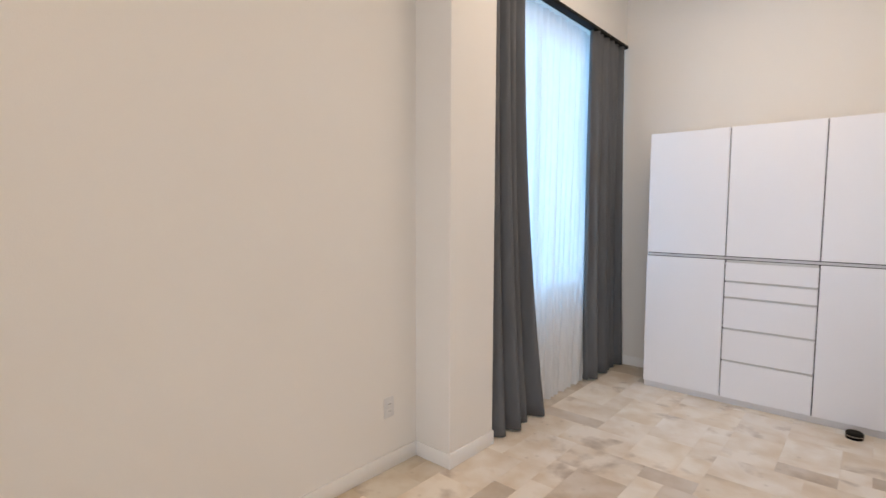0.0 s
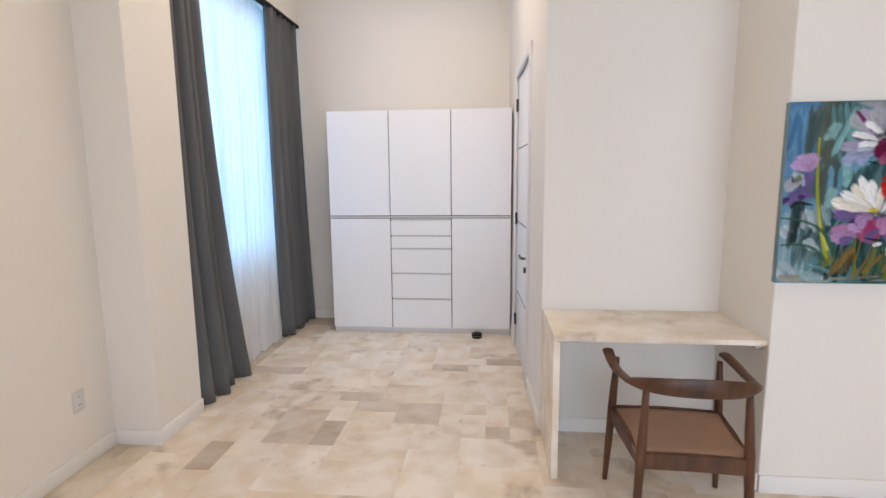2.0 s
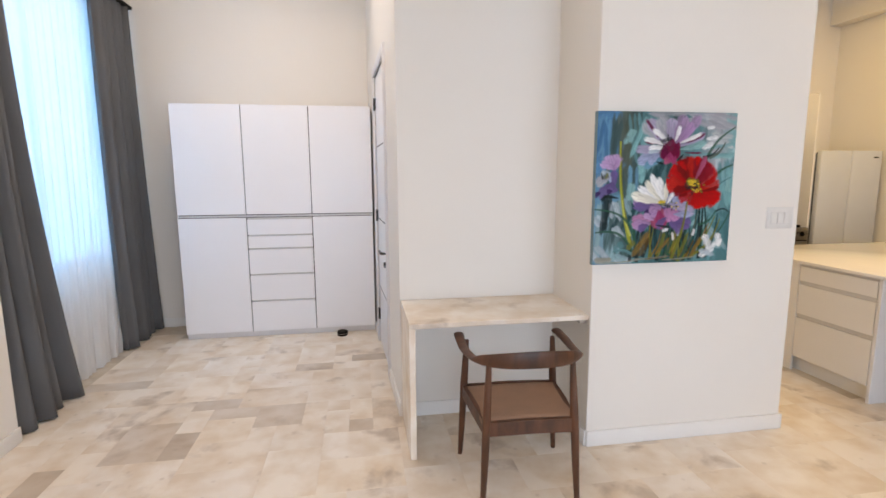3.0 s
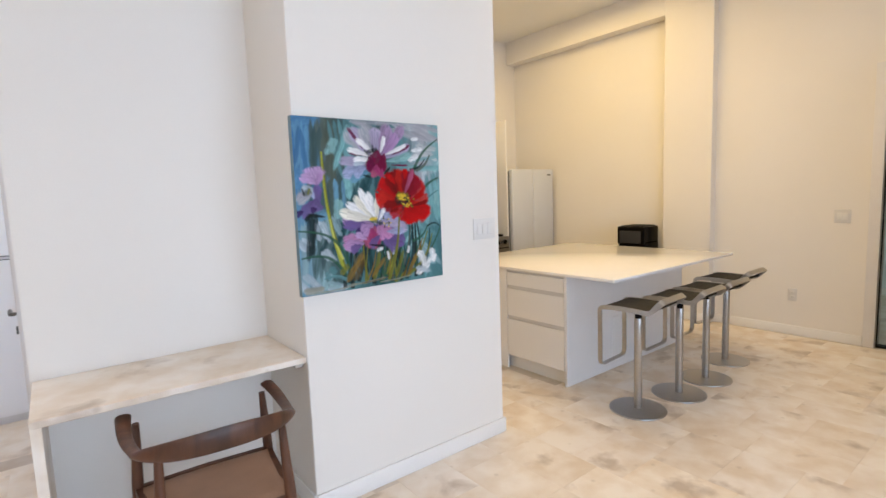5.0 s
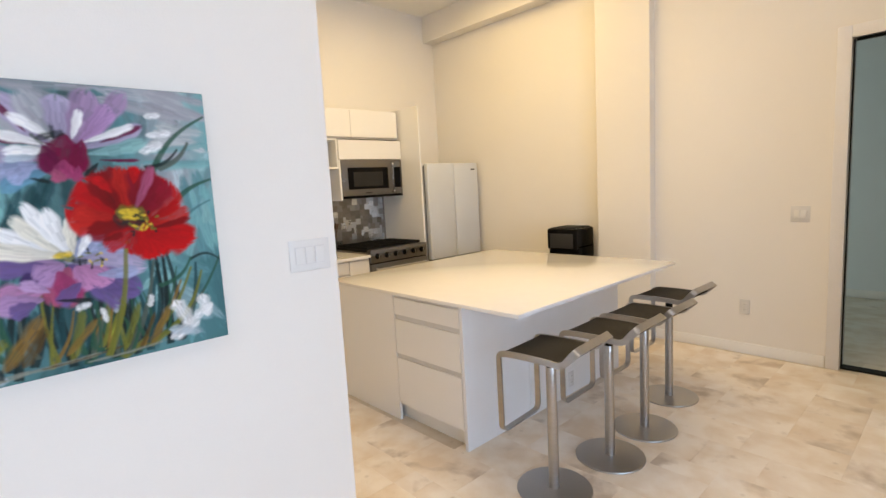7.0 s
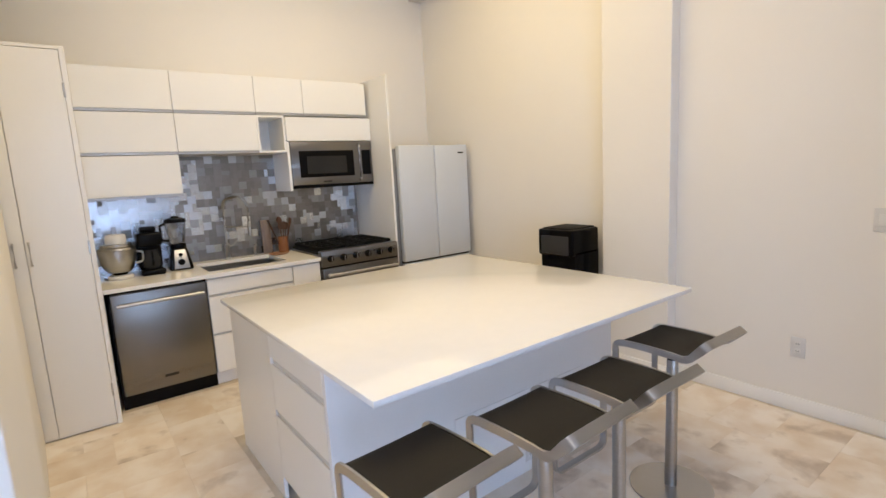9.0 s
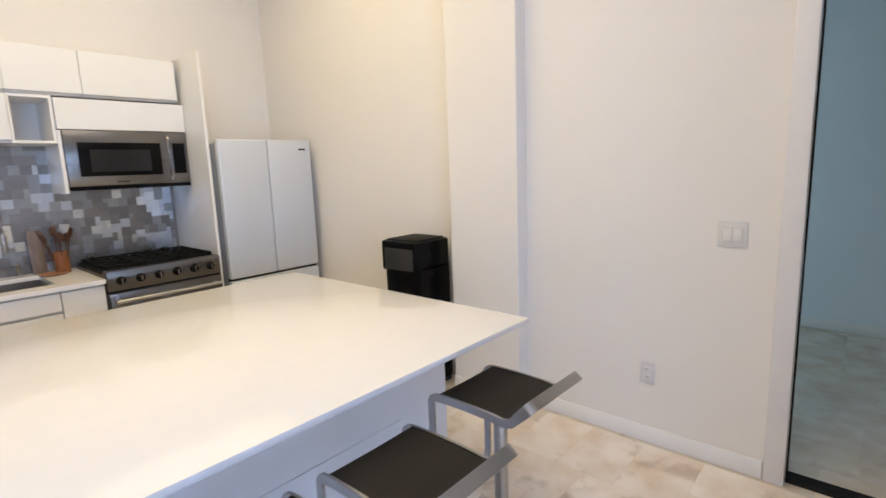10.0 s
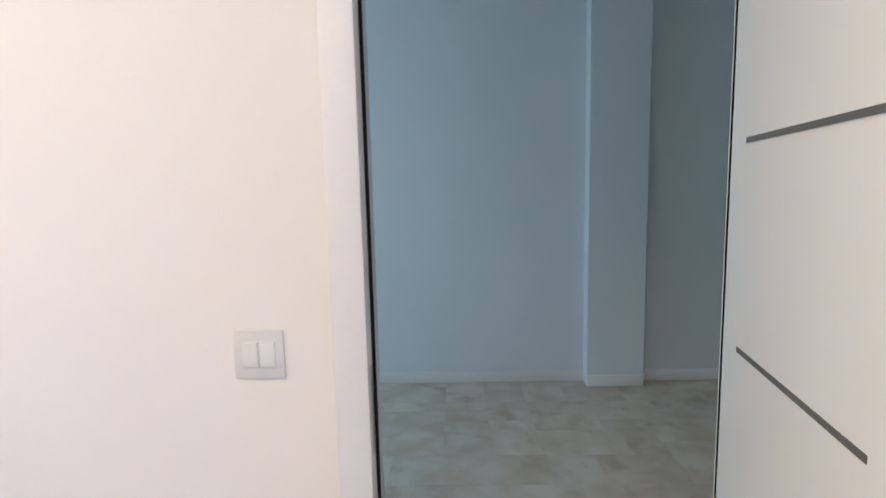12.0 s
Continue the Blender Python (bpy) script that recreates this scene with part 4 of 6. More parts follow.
    for x, z, a, l, w, c in ((0.24, 0.10, 38, 0.06, 0.079, "olive"), (0.28, 0.05, 50, 0.16, 0.1, "ochre"), (0.33, 0.05, 55, 0.11, 0.073, "umber"), (0.46, 0.03, 70, 0.15, 0.067, "olive"), (0.45, 0.06, 44, 0.12, 0.055, "ochre"), (0.71, 0.03, 57, 0.13, 0.061, "ochre"), (0.62, 0.03, 65, 0.15, 0.055, "olive"), (0.67, 0.02, 60, 0.12, 0.03, "umber"), (0.28, 0.03, -1, 0.22, 0.027, "sand"), (0.50, 0.02, 0, 0.21, 0.018, "sand"), (0.03, 0.01, -1, 0.25, 0.021, "sand"), (0.37, 0.03, 1, 0.20, 0.015, "umber"), (0.55, 0.04, 85, 0.17, 0.021, "forest")):
        s.petal(x, z, a, l * 1.3, w * 0.55, PAINT[c], 4, 0.9)
    for x, z, a, l, w, c in ((0.86, 0.08, 109, 0.12, 0.061, "white"), (0.93, 0.10, 96, 0.10, 0.055, "white"), (0.78, 0.04, 21, 0.13, 0.055, "white"), (0.89, 0.04, 155, 0.12, 0.042, "cloud"), (0.95, 0.15, -154, 0.09, 0.042, "white"), (0.54, 0.23, -170, 0.05, 0.027, "white"), (0.72, 0.18, 68, 0.05, 0.024, "white"), (0.78, 0.90, 3, 0.06, 0.027, "white"), (0.78, 0.83, 2, 0.09, 0.03, "white"), (0.75, 0.77, 14, 0.09, 0.042, "white"), (0.58, 0.15, 95, 0.06, 0.021, "white"), (0.61, 0.18, 79, 0.06, 0.021, "cloud")):
        s.petal(x, z, a, l, w, PAINT[c], 6, 0.9)
    # violet and white bloom at the top
    for x, z, a, l, w, c in ((0.49, 0.77, 128, 0.24, 0.12, "fog"), (0.49, 0.77, 120, 0.23, 0.091, "lilac_grey"), (0.51, 0.78, 108, 0.21, 0.1, "fog"), (0.52, 0.78, 83, 0.18, 0.1, "lilac_grey"), (0.54, 0.79, 62, 0.21, 0.1, "mauve"), (0.56, 0.79, 43, 0.26, 0.073, "mauve"), (0.56, 0.78, 47, 0.19, 0.067, "lilac"), (0.58, 0.78, 18, 0.21, 0.055, "lilac_grey"), (0.59, 0.76, 8, 0.20, 0.055, "pale_teal"), (0.47, 0.74, 168, 0.20, 0.067, "lilac_grey"), (0.47, 0.72, -173, 0.19, 0.079, "haze"), (0.49, 0.71, -162, 0.17, 0.055, "steel_blue"), (0.44, 0.72, -151, 0.09, 0.055, "haze")):
        s.petal(x, z, a, l, w, PAINT[c], 6, 0.6)
    for x, z, a, l, w, c in ((0.43, 0.83, 124, 0.16, 0.024, "plum"), (0.50, 0.79, 170, 0.17, 0.027, "plum"), (0.63, 0.80, 21, 0.16, 0.024, "plum"), (0.62, 0.74, -5, 0.13, 0.015, "plum"), (0.48, 0.79, 162, 0.16, 0.039, "white"), (0.49, 0.77, 178, 0.13, 0.042, "white"), (0.50, 0.81, 141, 0.14, 0.039, "white"), (0.55, 0.81, 68, 0.11, 0.033, "white"), (0.58, 0.80, 18, 0.18, 0.03, "white"), (0.58, 0.81, 37, 0.15, 0.03, "lilac"), (0.47, 0.75, -179, 0.11, 0.027, "cloud")):
        s.petal(x, z, a, l, w, PAINT[c], 4, 0.6)
    for x, z, a, l, w, c in ((0.53, 0.83, -97, 0.15, 0.15, "wine"), (0.47, 0.79, -80, 0.10, 0.073, "plum"), (0.58, 0.81, -103, 0.12, 0.067, "wine"), (0.52, 0.74, -95, 0.07, 0.079, "rose"), (0.49, 0.71, -72, 0.05, 0.048, "dusty"), (0.56, 0.72, -101, 0.06, 0.036, "rose"), (0.42, 0.68, -16, 0.06, 0.015, "ink"), (0.62, 0.73, -131, 0.07, 0.024, "ink")):
        s.petal(x, z, a, l, w, PAINT[c], 0, 0.6)
    # violet bloom at the edge
    for x, z, a, l, w, c in ((0.13, 0.62, 100, 0.11, 0.14, "lilac_pink"), (0.13, 0.63, 152, 0.11, 0.061, "lilac_pink"), (0.12, 0.62, 57, 0.08, 0.042, "lilac"), (0.11, 0.60, -172, 0.08, 0.079, "cloud"), (0.10, 0.58, -160, 0.11, 0.073, "fog"), (0.11, 0.60, -86, 0.06, 0.048, "haze"), (0.13, 0.51, 87, 0.12, 0.055, "violet"), (0.11, 0.55, -82, 0.08, 0.079, "violet"), (0.11, 0.54, -137, 0.13, 0.073, "violet"), (0.04, 0.48, -160, 0.06, 0.042, "indigo"), (0.12, 0.49, -168, 0.04, 0.042, "indigo"), (0.17, 0.44, 167, 0.12, 0.024, "ink"), (0.09, 0.46, -149, 0.06, 0.027, "ink")):
        s.petal(x, z, a, l, w, PAINT[c], 5, 0.6)
    # white bloom
    for x, z, a, l, w, c in ((0.49, 0.40, 3, 0.18, 0.073, "haze"), (0.48, 0.39, -8, 0.23, 0.073, "lilac_grey"), (0.49, 0.37, -26, 0.22, 0.079, "violet"), (0.49, 0.38, -44, 0.21, 0.079, "violet"), (0.49, 0.38, 49, 0.14, 0.055, "haze"), (0.48, 0.38, 173, 0.19, 0.067, "lilac"), (0.46, 0.38, -179, 0.17, 0.055, "violet"), (0.46, 0.36, -159, 0.10, 0.055, "indigo"), (0.49, 0.40, 152, 0.20, 0.048, "white"), (0.48, 0.41, 170, 0.21, 0.055, "cream"), (0.49, 0.41, 137, 0.18, 0.045, "cream"), (0.50, 0.41, 124, 0.20, 0.039, "white"), (0.50, 0.41, 112, 0.16, 0.048, "white"), (0.51, 0.41, 93, 0.12, 0.036, "cream"), (0.52, 0.40, 64, 0.08, 0.024, "white")):
        s.petal(x, z, a, l * 1.12, w * 1.25, PAINT[c], -4, 0.6)
    for x, z, a, l, w, c in ((0.49, 0.37, -110, 0.13, 0.1, "dusty"), (0.48, 0.38, -155, 0.09, 0.073, "lilac"), (0.51, 0.37, -63, 0.09, 0.085, "pink"), (0.53, 0.37, -45, 0.10, 0.067, "pink"), (0.46, 0.36, -78, 0.11, 0.073, "rose"), (0.52, 0.31, -139, 0.09, 0.048, "violet"), (0.42, 0.30, -177, 0.14, 0.079, "pink"), (0.41, 0.27, -179, 0.12, 0.061, "lilac"), (0.39, 0.26, -162, 0.07, 0.048, "violet"), (0.43, 0.29, 147, 0.08, 0.036, "lilac_pink"), (0.57, 0.33, -5, 0.12, 0.042, "haze"), (0.59, 0.27, -20, 0.10, 0.036, "violet"), (0.44, 0.26, -13, 0.10, 0.015, "ink")):
        s.petal(x, z, a, l * 1.12, w * 1.25, PAINT[c], 4, 0.6)
    # red poppy
    for a, l, w in ((165, 0.17, 0.15), (120, 0.19, 0.17), (85, 0.20, 0.17), (50, 0.19, 0.15), (-35, 0.19, 0.15), (-80, 0.15, 0.14)):
        s.petal(0.735, 0.505, a, l, w, PAINT["red"], 5)
    for x, z, a, l, w, c in ((0.71, 0.53, 161, 0.21, 0.13, "red"), (0.69, 0.52, 173, 0.18, 0.091, "scarlet"), (0.68, 0.54, 127, 0.18, 0.12, "red"), (0.70, 0.53, 106, 0.20, 0.11, "dark_red"), (0.71, 0.53, 88, 0.19, 0.097, "scarlet"), (0.72, 0.53, 71, 0.19, 0.1, "crimson"), (0.73, 0.53, 49, 0.17, 0.079, "crimson"), (0.71, 0.55, 60, 0.19, 0.03, "dusty"), (0.66, 0.55, 120, 0.14, 0.042, "dark_red"), (0.69, 0.50, -174, 0.14, 0.061, "dark_red"), (0.71, 0.49, -150, 0.13, 0.055, "red"), (0.75, 0.50, 9, 0.16, 0.055, "scarlet"), (0.75, 0.51, 22, 0.14, 0.03, "red")):
        s.petal(x, z, a, l, w * 1.3, PAINT[c], 5, 0.6)
    for x, z, a, l, w, c in ((0.74, 0.48, -19, 0.19, 0.079, "bright_red"), (0.73, 0.48, -68, 0.12, 0.091, "bright_red"), (0.71, 0.48, -105, 0.10, 0.055, "red"), (0.74, 0.45, -21, 0.16, 0.048, "bright_red"), (0.61, 0.54, 157, 0.08, 0.036, "scarlet"), (0.65, 0.62, 127, 0.08, 0.03, "bright_red"), (0.72, 0.65, 79, 0.07, 0.03, "bright_red"), (0.76, 0.48, 8, 0.15, 0.021, "dark_red"), (0.60, 0.45, 12, 0.07, 0.021, "dark_red")):
        s.petal(x, z, a, l, w * 1.3, PAINT[c], 4, 0.6)
    # stamens
    for x, z, a, l, w, c in ((0.64, 0.53, -9, 0.11, 0.079, "ink"), (0.65, 0.55, -7, 0.10, 0.061, "olive"), (0.66, 0.55, -2, 0.07, 0.027, "yellow"), (0.67, 0.53, -2, 0.06, 0.024, "yellow"), (0.69, 0.56, -65, 0.05, 0.018, "yellow"), (0.46, 0.42, -28, 0.06, 0.036, "olive"), (0.45, 0.41, 7, 0.06, 0.024, "yellow"), (0.50, 0.39, -11, 0.05, 0.024, "ink"), (0.45, 0.81, 16, 0.09, 0.03, "ink"), (0.47, 0.79, 130, 0.05, 0.015, "moss"), (0.50, 0.81, 93, 0.05, 0.015, "ink"), (0.05, 0.57, 35, 0.05, 0.042, "moss"), (0.05, 0.56, 104, 0.05, 0.015, "ink"), (0.07, 0.57, 70, 0.04, 0.015, "olive")):
        s.petal(x, z, a, l, w, PAINT[c], 0, 0.9)
    for k in range(26):
        s.petal(0.735 + rng.uniform(-0.05, 0.05), 0.50 + rng.uniform(-0.03, 0.035), rng.uniform(0, 360), rng.uniform(0.012, 0.03), 0.010, PAINT[rng.choice(("yellow", "yellow", "ink", "olive"))])
    for k in range(16):
        s.petal(0.55 + rng.uniform(-0.04, 0.05), 0.385 + rng.uniform(-0.02, 0.03), rng.uniform(0, 360), rng.uniform(0.012, 0.03), 0.008, PAINT[rng.choice(("yellow", "olive", "ink"))])
    s.stem(*(0.573, 0.0292, 0.667, 0.409, -0.0182, 0.024, 0.015), PAINT["olive"])
    s.img = s.img ** 1.06
    # the wet paint runs together a little
    for _ in range(2):
        s.img[1:-1, 1:-1] = 0.4 * s.img[1:-1, 1:-1] + 0.15 * (s.img[:-2, 1:-1] + s.img[2:, 1:-1] + s.img[1:-1, :-2] + s.img[1:-1, 2:])
    n = s.n
    gx, gz = np.meshgrid(np.linspace(0.002, size - 0.002, n), np.linspace(0.002, size - 0.002, n))
    relief = 0.0012 * s.img.mean(axis=2)
    co = np.stack((gx, -0.0006 - relief, gz), axis=2).reshape(-1, 3)
    idx = np.arange(n * n).reshape(n, n)
    quads = np.stack((idx[:-1, :-1], idx[:-1, 1:], idx[1:, 1:], idx[1:, :-1]), axis=2).reshape(-1, 4)
    me = bpy.data.meshes.new("painted_picture")
    me.from_pydata(co.tolist(), [], quads.tolist())
    me.polygons.foreach_set("use_smooth", [True] * len(me.polygons))
    tint = me.color_attributes.new("paint", "FLOAT_COLOR", "POINT")
    rgba = np.ones((n * n, 4), dtype=np.float32)
    rgba[:, :3] = np.clip(s.img.reshape(-1, 3), 0.004, 0.82)
    tint.data.foreach_set("color", rgba.ravel())
    oil = material("oil_paint", (0.5, 0.5, 0.5), 0.5, 0, 0.1, 8, 300, 0.12, spec=0.10)
    pick = oil.node_tree.nodes.new("ShaderNodeVertexColor")
    pick.layer_name = "paint"
    oil.node_tree.links.new(pick.outputs[0], oil.node_tree.nodes["Principled BSDF"].inputs["Base Color"])
    me.materials.append(oil)
    ob = new("painted_picture", me)
    ob.parent = p
    return p


flower_painting(pose(1.470, ART_Y - 0.036, 1.088), 0.826)


# ---- kitchen island ----
IX0, IX1, IY0, IY1, IZ = 3.622, 5.531, 1.857, 3.695, 0.905
isl = thing("kitchen_island", "white kitchen island base with drawers and panel sides", "kitchen island", pose(3.65, 2.29, 0))
L, B = 5.45 - 3.65, 3.62 - 2.29
part("front_panel", solid(0, L, 0, 0.025, 0, IZ - 0.022, 0.0015), PANEL, isl)
part("end_panel", solid(L - 0.025, L, 0.025, B, 0, IZ - 0.022, 0.0015), PANEL, isl)
part("end_panel", solid(0, 0.02, 0.645, B, 0, IZ - 0.022, 0.0015), CABINET, isl)
part("carcass", solid(0.022, L - 0.027, 0.027, B - 0.02, 0.12, IZ - 0.024), CARCASS_AND_SHADE, isl)
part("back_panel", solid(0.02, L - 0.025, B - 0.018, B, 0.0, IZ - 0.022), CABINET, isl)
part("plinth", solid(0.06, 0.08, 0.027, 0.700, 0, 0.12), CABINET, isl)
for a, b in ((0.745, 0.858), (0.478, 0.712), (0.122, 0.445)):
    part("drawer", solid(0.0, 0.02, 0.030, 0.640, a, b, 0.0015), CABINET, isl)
# white channels, given carcass grey as painted shade of the recess
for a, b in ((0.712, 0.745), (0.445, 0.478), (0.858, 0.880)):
    part("handle_channel", solid(0.010, 0.021, 0.030, 0.640, a + 0.001, b - 0.001), CARCASS_AND_SHADE, isl, "recessed grip channel")
part("access_panel", solid(0.60, 1.50, -0.006, 0, 0.03, 0.455, 0.001), PANEL, isl)
top = thing("island_worktop", "thin polished white quartz island worktop", "worktop", pose((IX0 + IX1) / 2, (IY0 + IY1) / 2, IZ - 0.022))
part("slab", solid(IX0 - (IX0 + IX1) / 2, (IX1 - IX0) / 2, -(IY1 - IY0) / 2, (IY1 - IY0) / 2, 0, 0.022, 0.002, 2), QUARTZ, top)


# ---- bar stools ----
def stool_profile(s):
    """Seat line seen from the side: from the raised lip behind (s=0) over the seat to the front bend (s=1)."""
    y = -0.240 + 0.395 * s
    z = 0.0
    if s < 0.34:
        k = 1 - s / 0.34
        z = 0.082 * k ** 1.9 - 0.012 * math.sin(math.pi * min(1, k))
    else:
        z = 0.003 * math.sin(math.pi * (s - 0.34) / 0.66)
    return y, z


def bar_stool(m, height=0.735):
    """Pedestal stool: one bent steel band forms lip, seat rails and footrest; leather seat between."""
    st = thing("bar_stool", "brushed steel pedestal bar stool with dark leather seat", "bar stool", m, "bar stools at the island")
    part("base_plate", lathe(bmesh.new(), [(0.188, 0.0), (0.190, 0.004), (0.188, 0.009), (0.17, 0.011), (0.03, 0.013)], seg=48), STEEL, st)
    part("pole", lathe(bmesh.new(), [(0.030, 0.012), (0.027, 0.016), (0.026, 0.50), (0.026, height - 0.090), (0.024, height - 0.085)], seg=24), STEEL, st)
    part("piston", lathe(bmesh.new(), [(0.023, height - 0.088), (0.023, height - 0.03)], seg=20), BLACK, st)
    part("seat_mount", solid(-0.09, 0.09, -0.07, 0.07, height - 0.034, height - 0.016, 0.004), STEEL, st)
    w, n = 0.168, 22
    side = [stool_profile(i / n) for i in range(n + 1)]

    def run(x):
        return [Vector((x, y, height + z)) for y, z in side]
    fy, drop = side[-1][0] + 0.005, 0.415
    right = run(w)
    loop = []
    back = bend([Vector((0, *right[0][1:])), Vector((w, *right[0][1:])), right[4]], 0.035)
    loop += back[:-1] + right[4:-1]
    bottom = height - drop
    loop += bend([right[-2], Vector((w, fy + 0.032, height - 0.006)), Vector((w, fy + 0.030, bottom)), Vector((0, fy + 0.030, bottom))], 0.045)[1:]
    mirror = [Vector((-p.x, p.y, p.z)) for p in loop[1:-1]][::-1]
    ring = loop + mirror
    # band stands on edge: its width is square to the bent sheet
    bm = bmesh.new()
    count = len(ring)
    rows = []
    for i, p in enumerate(ring):
        d = (ring[(i + 1) % count] - ring[i - 1]).normalized()
        if p.y > fy + 0.012:
            k = min(1, (height - p.z) / 0.04)
            nrm = Vector((0, k, 1 - k)).normalized()
        else:
            s = min(1, max(0, (p.y + 0.240) / 0.395))
            (y0, z0), (y1, z1) = stool_profile(max(0, s - 0.03)), stool_profile(min(1, s + 0.03))
            nrm = Vector((0, -(z1 - z0), y1 - y0)).normalized()
        across = d.cross(nrm).normalized()
        half, thick = 0.015, 0.0045
        if p.y < -0.20:
            half = 0.019
        rows.append([bm.verts.new(p + across * a * thick + nrm * b * half) for a, b in ((-1, -1), (1, -1), (1, 1), (-1, 1))])
    for i in range(count):
        a, b = rows[i], rows[(i + 1) % count]
        for j in range(4):
            bm.faces.new((a[j], b[j], b[(j + 1) % 4], a[(j + 1) % 4]))
    bmesh.ops.bevel(bm, geom=[e for e in bm.edges if len(e.link_faces) == 2 and e.calc_face_angle(0) > 1.0], offset=0.0012, segments=1, affect="EDGES")
    part("band_frame", bm, STEEL, st, "bent satin steel band with footrest")
    bm = bmesh.new()
    grid = []
    for i in range(3, n + 1):
        y, z = side[i]
        grid.append([bm.verts.new((x * (w - 0.004), y, height + z + 0.012 - 0.002 * (1 - x * x))) for x in (-1, -0.94, -0.5, 0, 0.5, 0.94, 1)])
    grid.append([bm.verts.new((x * (w - 0.004), fy + 0.022, height - 0.012)) for x in (-1, -0.94, -0.5, 0, 0.5, 0.94, 1)])
    for a, b in zip(grid, grid[1:]):
        for i in range(6):
            bm.faces.new((a[i], a[i + 1], b[i + 1], b[i]))
    seat = part("seat", bm, SLING, st, "dark brown leather seat", 180)
    so = seat.modifiers.new("thickness", "SOLIDIFY")
    so.thickness = 0.012
    return st


first = bar_stool(pose(3.689, 1.717, 0, 0, 0, 4))
for x, y, turn in ((4.155, 1.662, 2), (4.59, 1.665, 0), (5.14, 1.745, -1)):
    copy_thing(first, pose(x, y, 0, 0, 0, turn))


# ---- kitchen run ----
FY = 4.69
pan = thing("pantry_cabinet", "tall light grey two-door pantry cabinet", "pantry", pose(2.41, 4.515, 0))
part("body", solid(0.25, 0.645, 0.022, KIT_Y - 4.515 - 0.002, 0.0, 2.44), CARCASS_AND_SHADE, pan)
part("side_trim", solid(0.647, 0.675, 0.0, KIT_Y - 4.515 - 0.002, 0, 2.46, 0.002), CABINET, pan)
part("head_trim", solid(0.25, 0.647, 0.0, 0.022, 2.44, 2.46, 0.001), CABINET, pan)
for a, b, hx in ((0.25, 0.326, 0.272), (0.330, 0.645, 0.348)):
    dr = part("door", solid(a, b, 0.0, 0.02, 0.012, 2.436, 0.0015), CABINET, pan)
    bm = bmesh.new()
    tube(bm, bend([(hx, 0, 1.145), (hx, -0.028, 1.145), (hx, -0.028, 1.285), (hx, 0, 1.285)], 0.008), 0.006, 10)
    part("door_handle", bm, SATIN, dr, "satin bar handle")
for z in (0.25, 1.22, 2.2):
    part("hinge", solid(0.640, 0.652, -0.004, 0.004, z - 0.045, z + 0.045, 0.002), SATIN, pan)

dw = thing("dishwasher", "brushed stainless steel dishwasher under the counter", "dishwasher", pose(3.115, FY, 0))
part("body", solid(0, 0.635, 0.03, 0.60, 0.10, 0.868), MATT_BLACK, dw)
door = part("door", solid(0.012, 0.625, -0.012, 0.028, 0.11, 0.850, 0.004, 2), STEEL_H, dw, "brushed steel door")
bm = bmesh.new()
tube(bm, [(0.04, -0.055, 0.775), (0.60, -0.055, 0.775)], 0.011, 14)
part("handle", bm, SATIN, door)
for x in (0.07, 0.57):
    part("bracket", solid(x - 0.012, x + 0.012, -0.05, -0.010, 0.766, 0.784, 0.003), SATIN, door)
part("badge", solid(0.275, 0.365, -0.0145, -0.011, 0.185, 0.205, 0.001), GREY_PANEL, door)
part("toe_kick", solid(0.0, 0.635, 0.03, 0.05, 0, 0.10), BLACK, dw)


def base_unit(label, x0, x1, fronts):
    u = thing("base_cabinet", label, "kitchen cabinet", pose(x0, FY, 0), "kitchen base cabinets")
    w = x1 - x0
    part("carcass", solid(0.001, w - 0.001, 0.02, 0.60, 0.10, 0.66), CARCASS_AND_SHADE, u)
    part("apron", solid(0.001, w - 0.001, 0.02, 0.04, 0.66, 0.866), CARCASS_AND_SHADE, u)
    part("plinth", solid(0, w, 0.05, 0.07, 0, 0.10), CABINET, u)
    for name, a, b in fronts:
        part(name, solid(0.002, w - 0.002, 0, 0.018, a, b, 0.0015), CABINET, u)
    return u


base_unit("white sink cabinet with wide drawer fronts", 3.752, 4.425, (("drawer", 0.735, 0.855), ("drawer", 0.425, 0.715), ("drawer", 0.11, 0.405)))
base_unit("narrow white base cabinet beside the range", 4.428, 4.675, (("door", 0.11, 0.855),))

SX0, SX1, SY0, SY1, CZ = 3.80, 4.43, 4.80, 5.30, 0.90
ct = thing("kitchen_worktop", "white quartz counter with an undermounted sink", "worktop", pose(3.088, 4.665, CZ - 0.03))
bm = bmesh.new()
ox, oy = 3.088, 4.665
for a, b, c, d in ((3.088, SX0, 4.665, KIT_Y - 0.014), (SX1, 4.678, 4.665, KIT_Y - 0.014), (SX0, SX1, 4.665, SY0), (SX0, SX1, SY1, KIT_Y - 0.014)):
    box(bm, a - ox, b - ox, c - oy, d - oy, 0, 0.03)
bmesh.ops.remove_doubles(bm, verts=bm.verts[:], dist=0.0001)
part("slab", bm, QUARTZ, ct)
sk = thing("kitchen_sink", "brushed steel undermount sink basin", "sink", pose((SX0 + SX1) / 2, (SY0 + SY1) / 2, CZ - 0.21))
hw, hd = (SX1 - SX0) / 2 + 0.004, (SY1 - SY0) / 2 + 0.004
bm = bmesh.new()
for a, b, c, d in ((-hw, -hw + 0.004, -hd, hd), (hw - 0.004, hw, -hd, hd), (-hw, hw, -hd, -hd + 0.004), (-hw, hw, hd - 0.004, hd)):
    box(bm, a, b, c, d, 0, 0.18)
box(bm, -hw, hw, -hd, hd, -0.004, 0.0)
part("basin", bm, STEEL, sk)
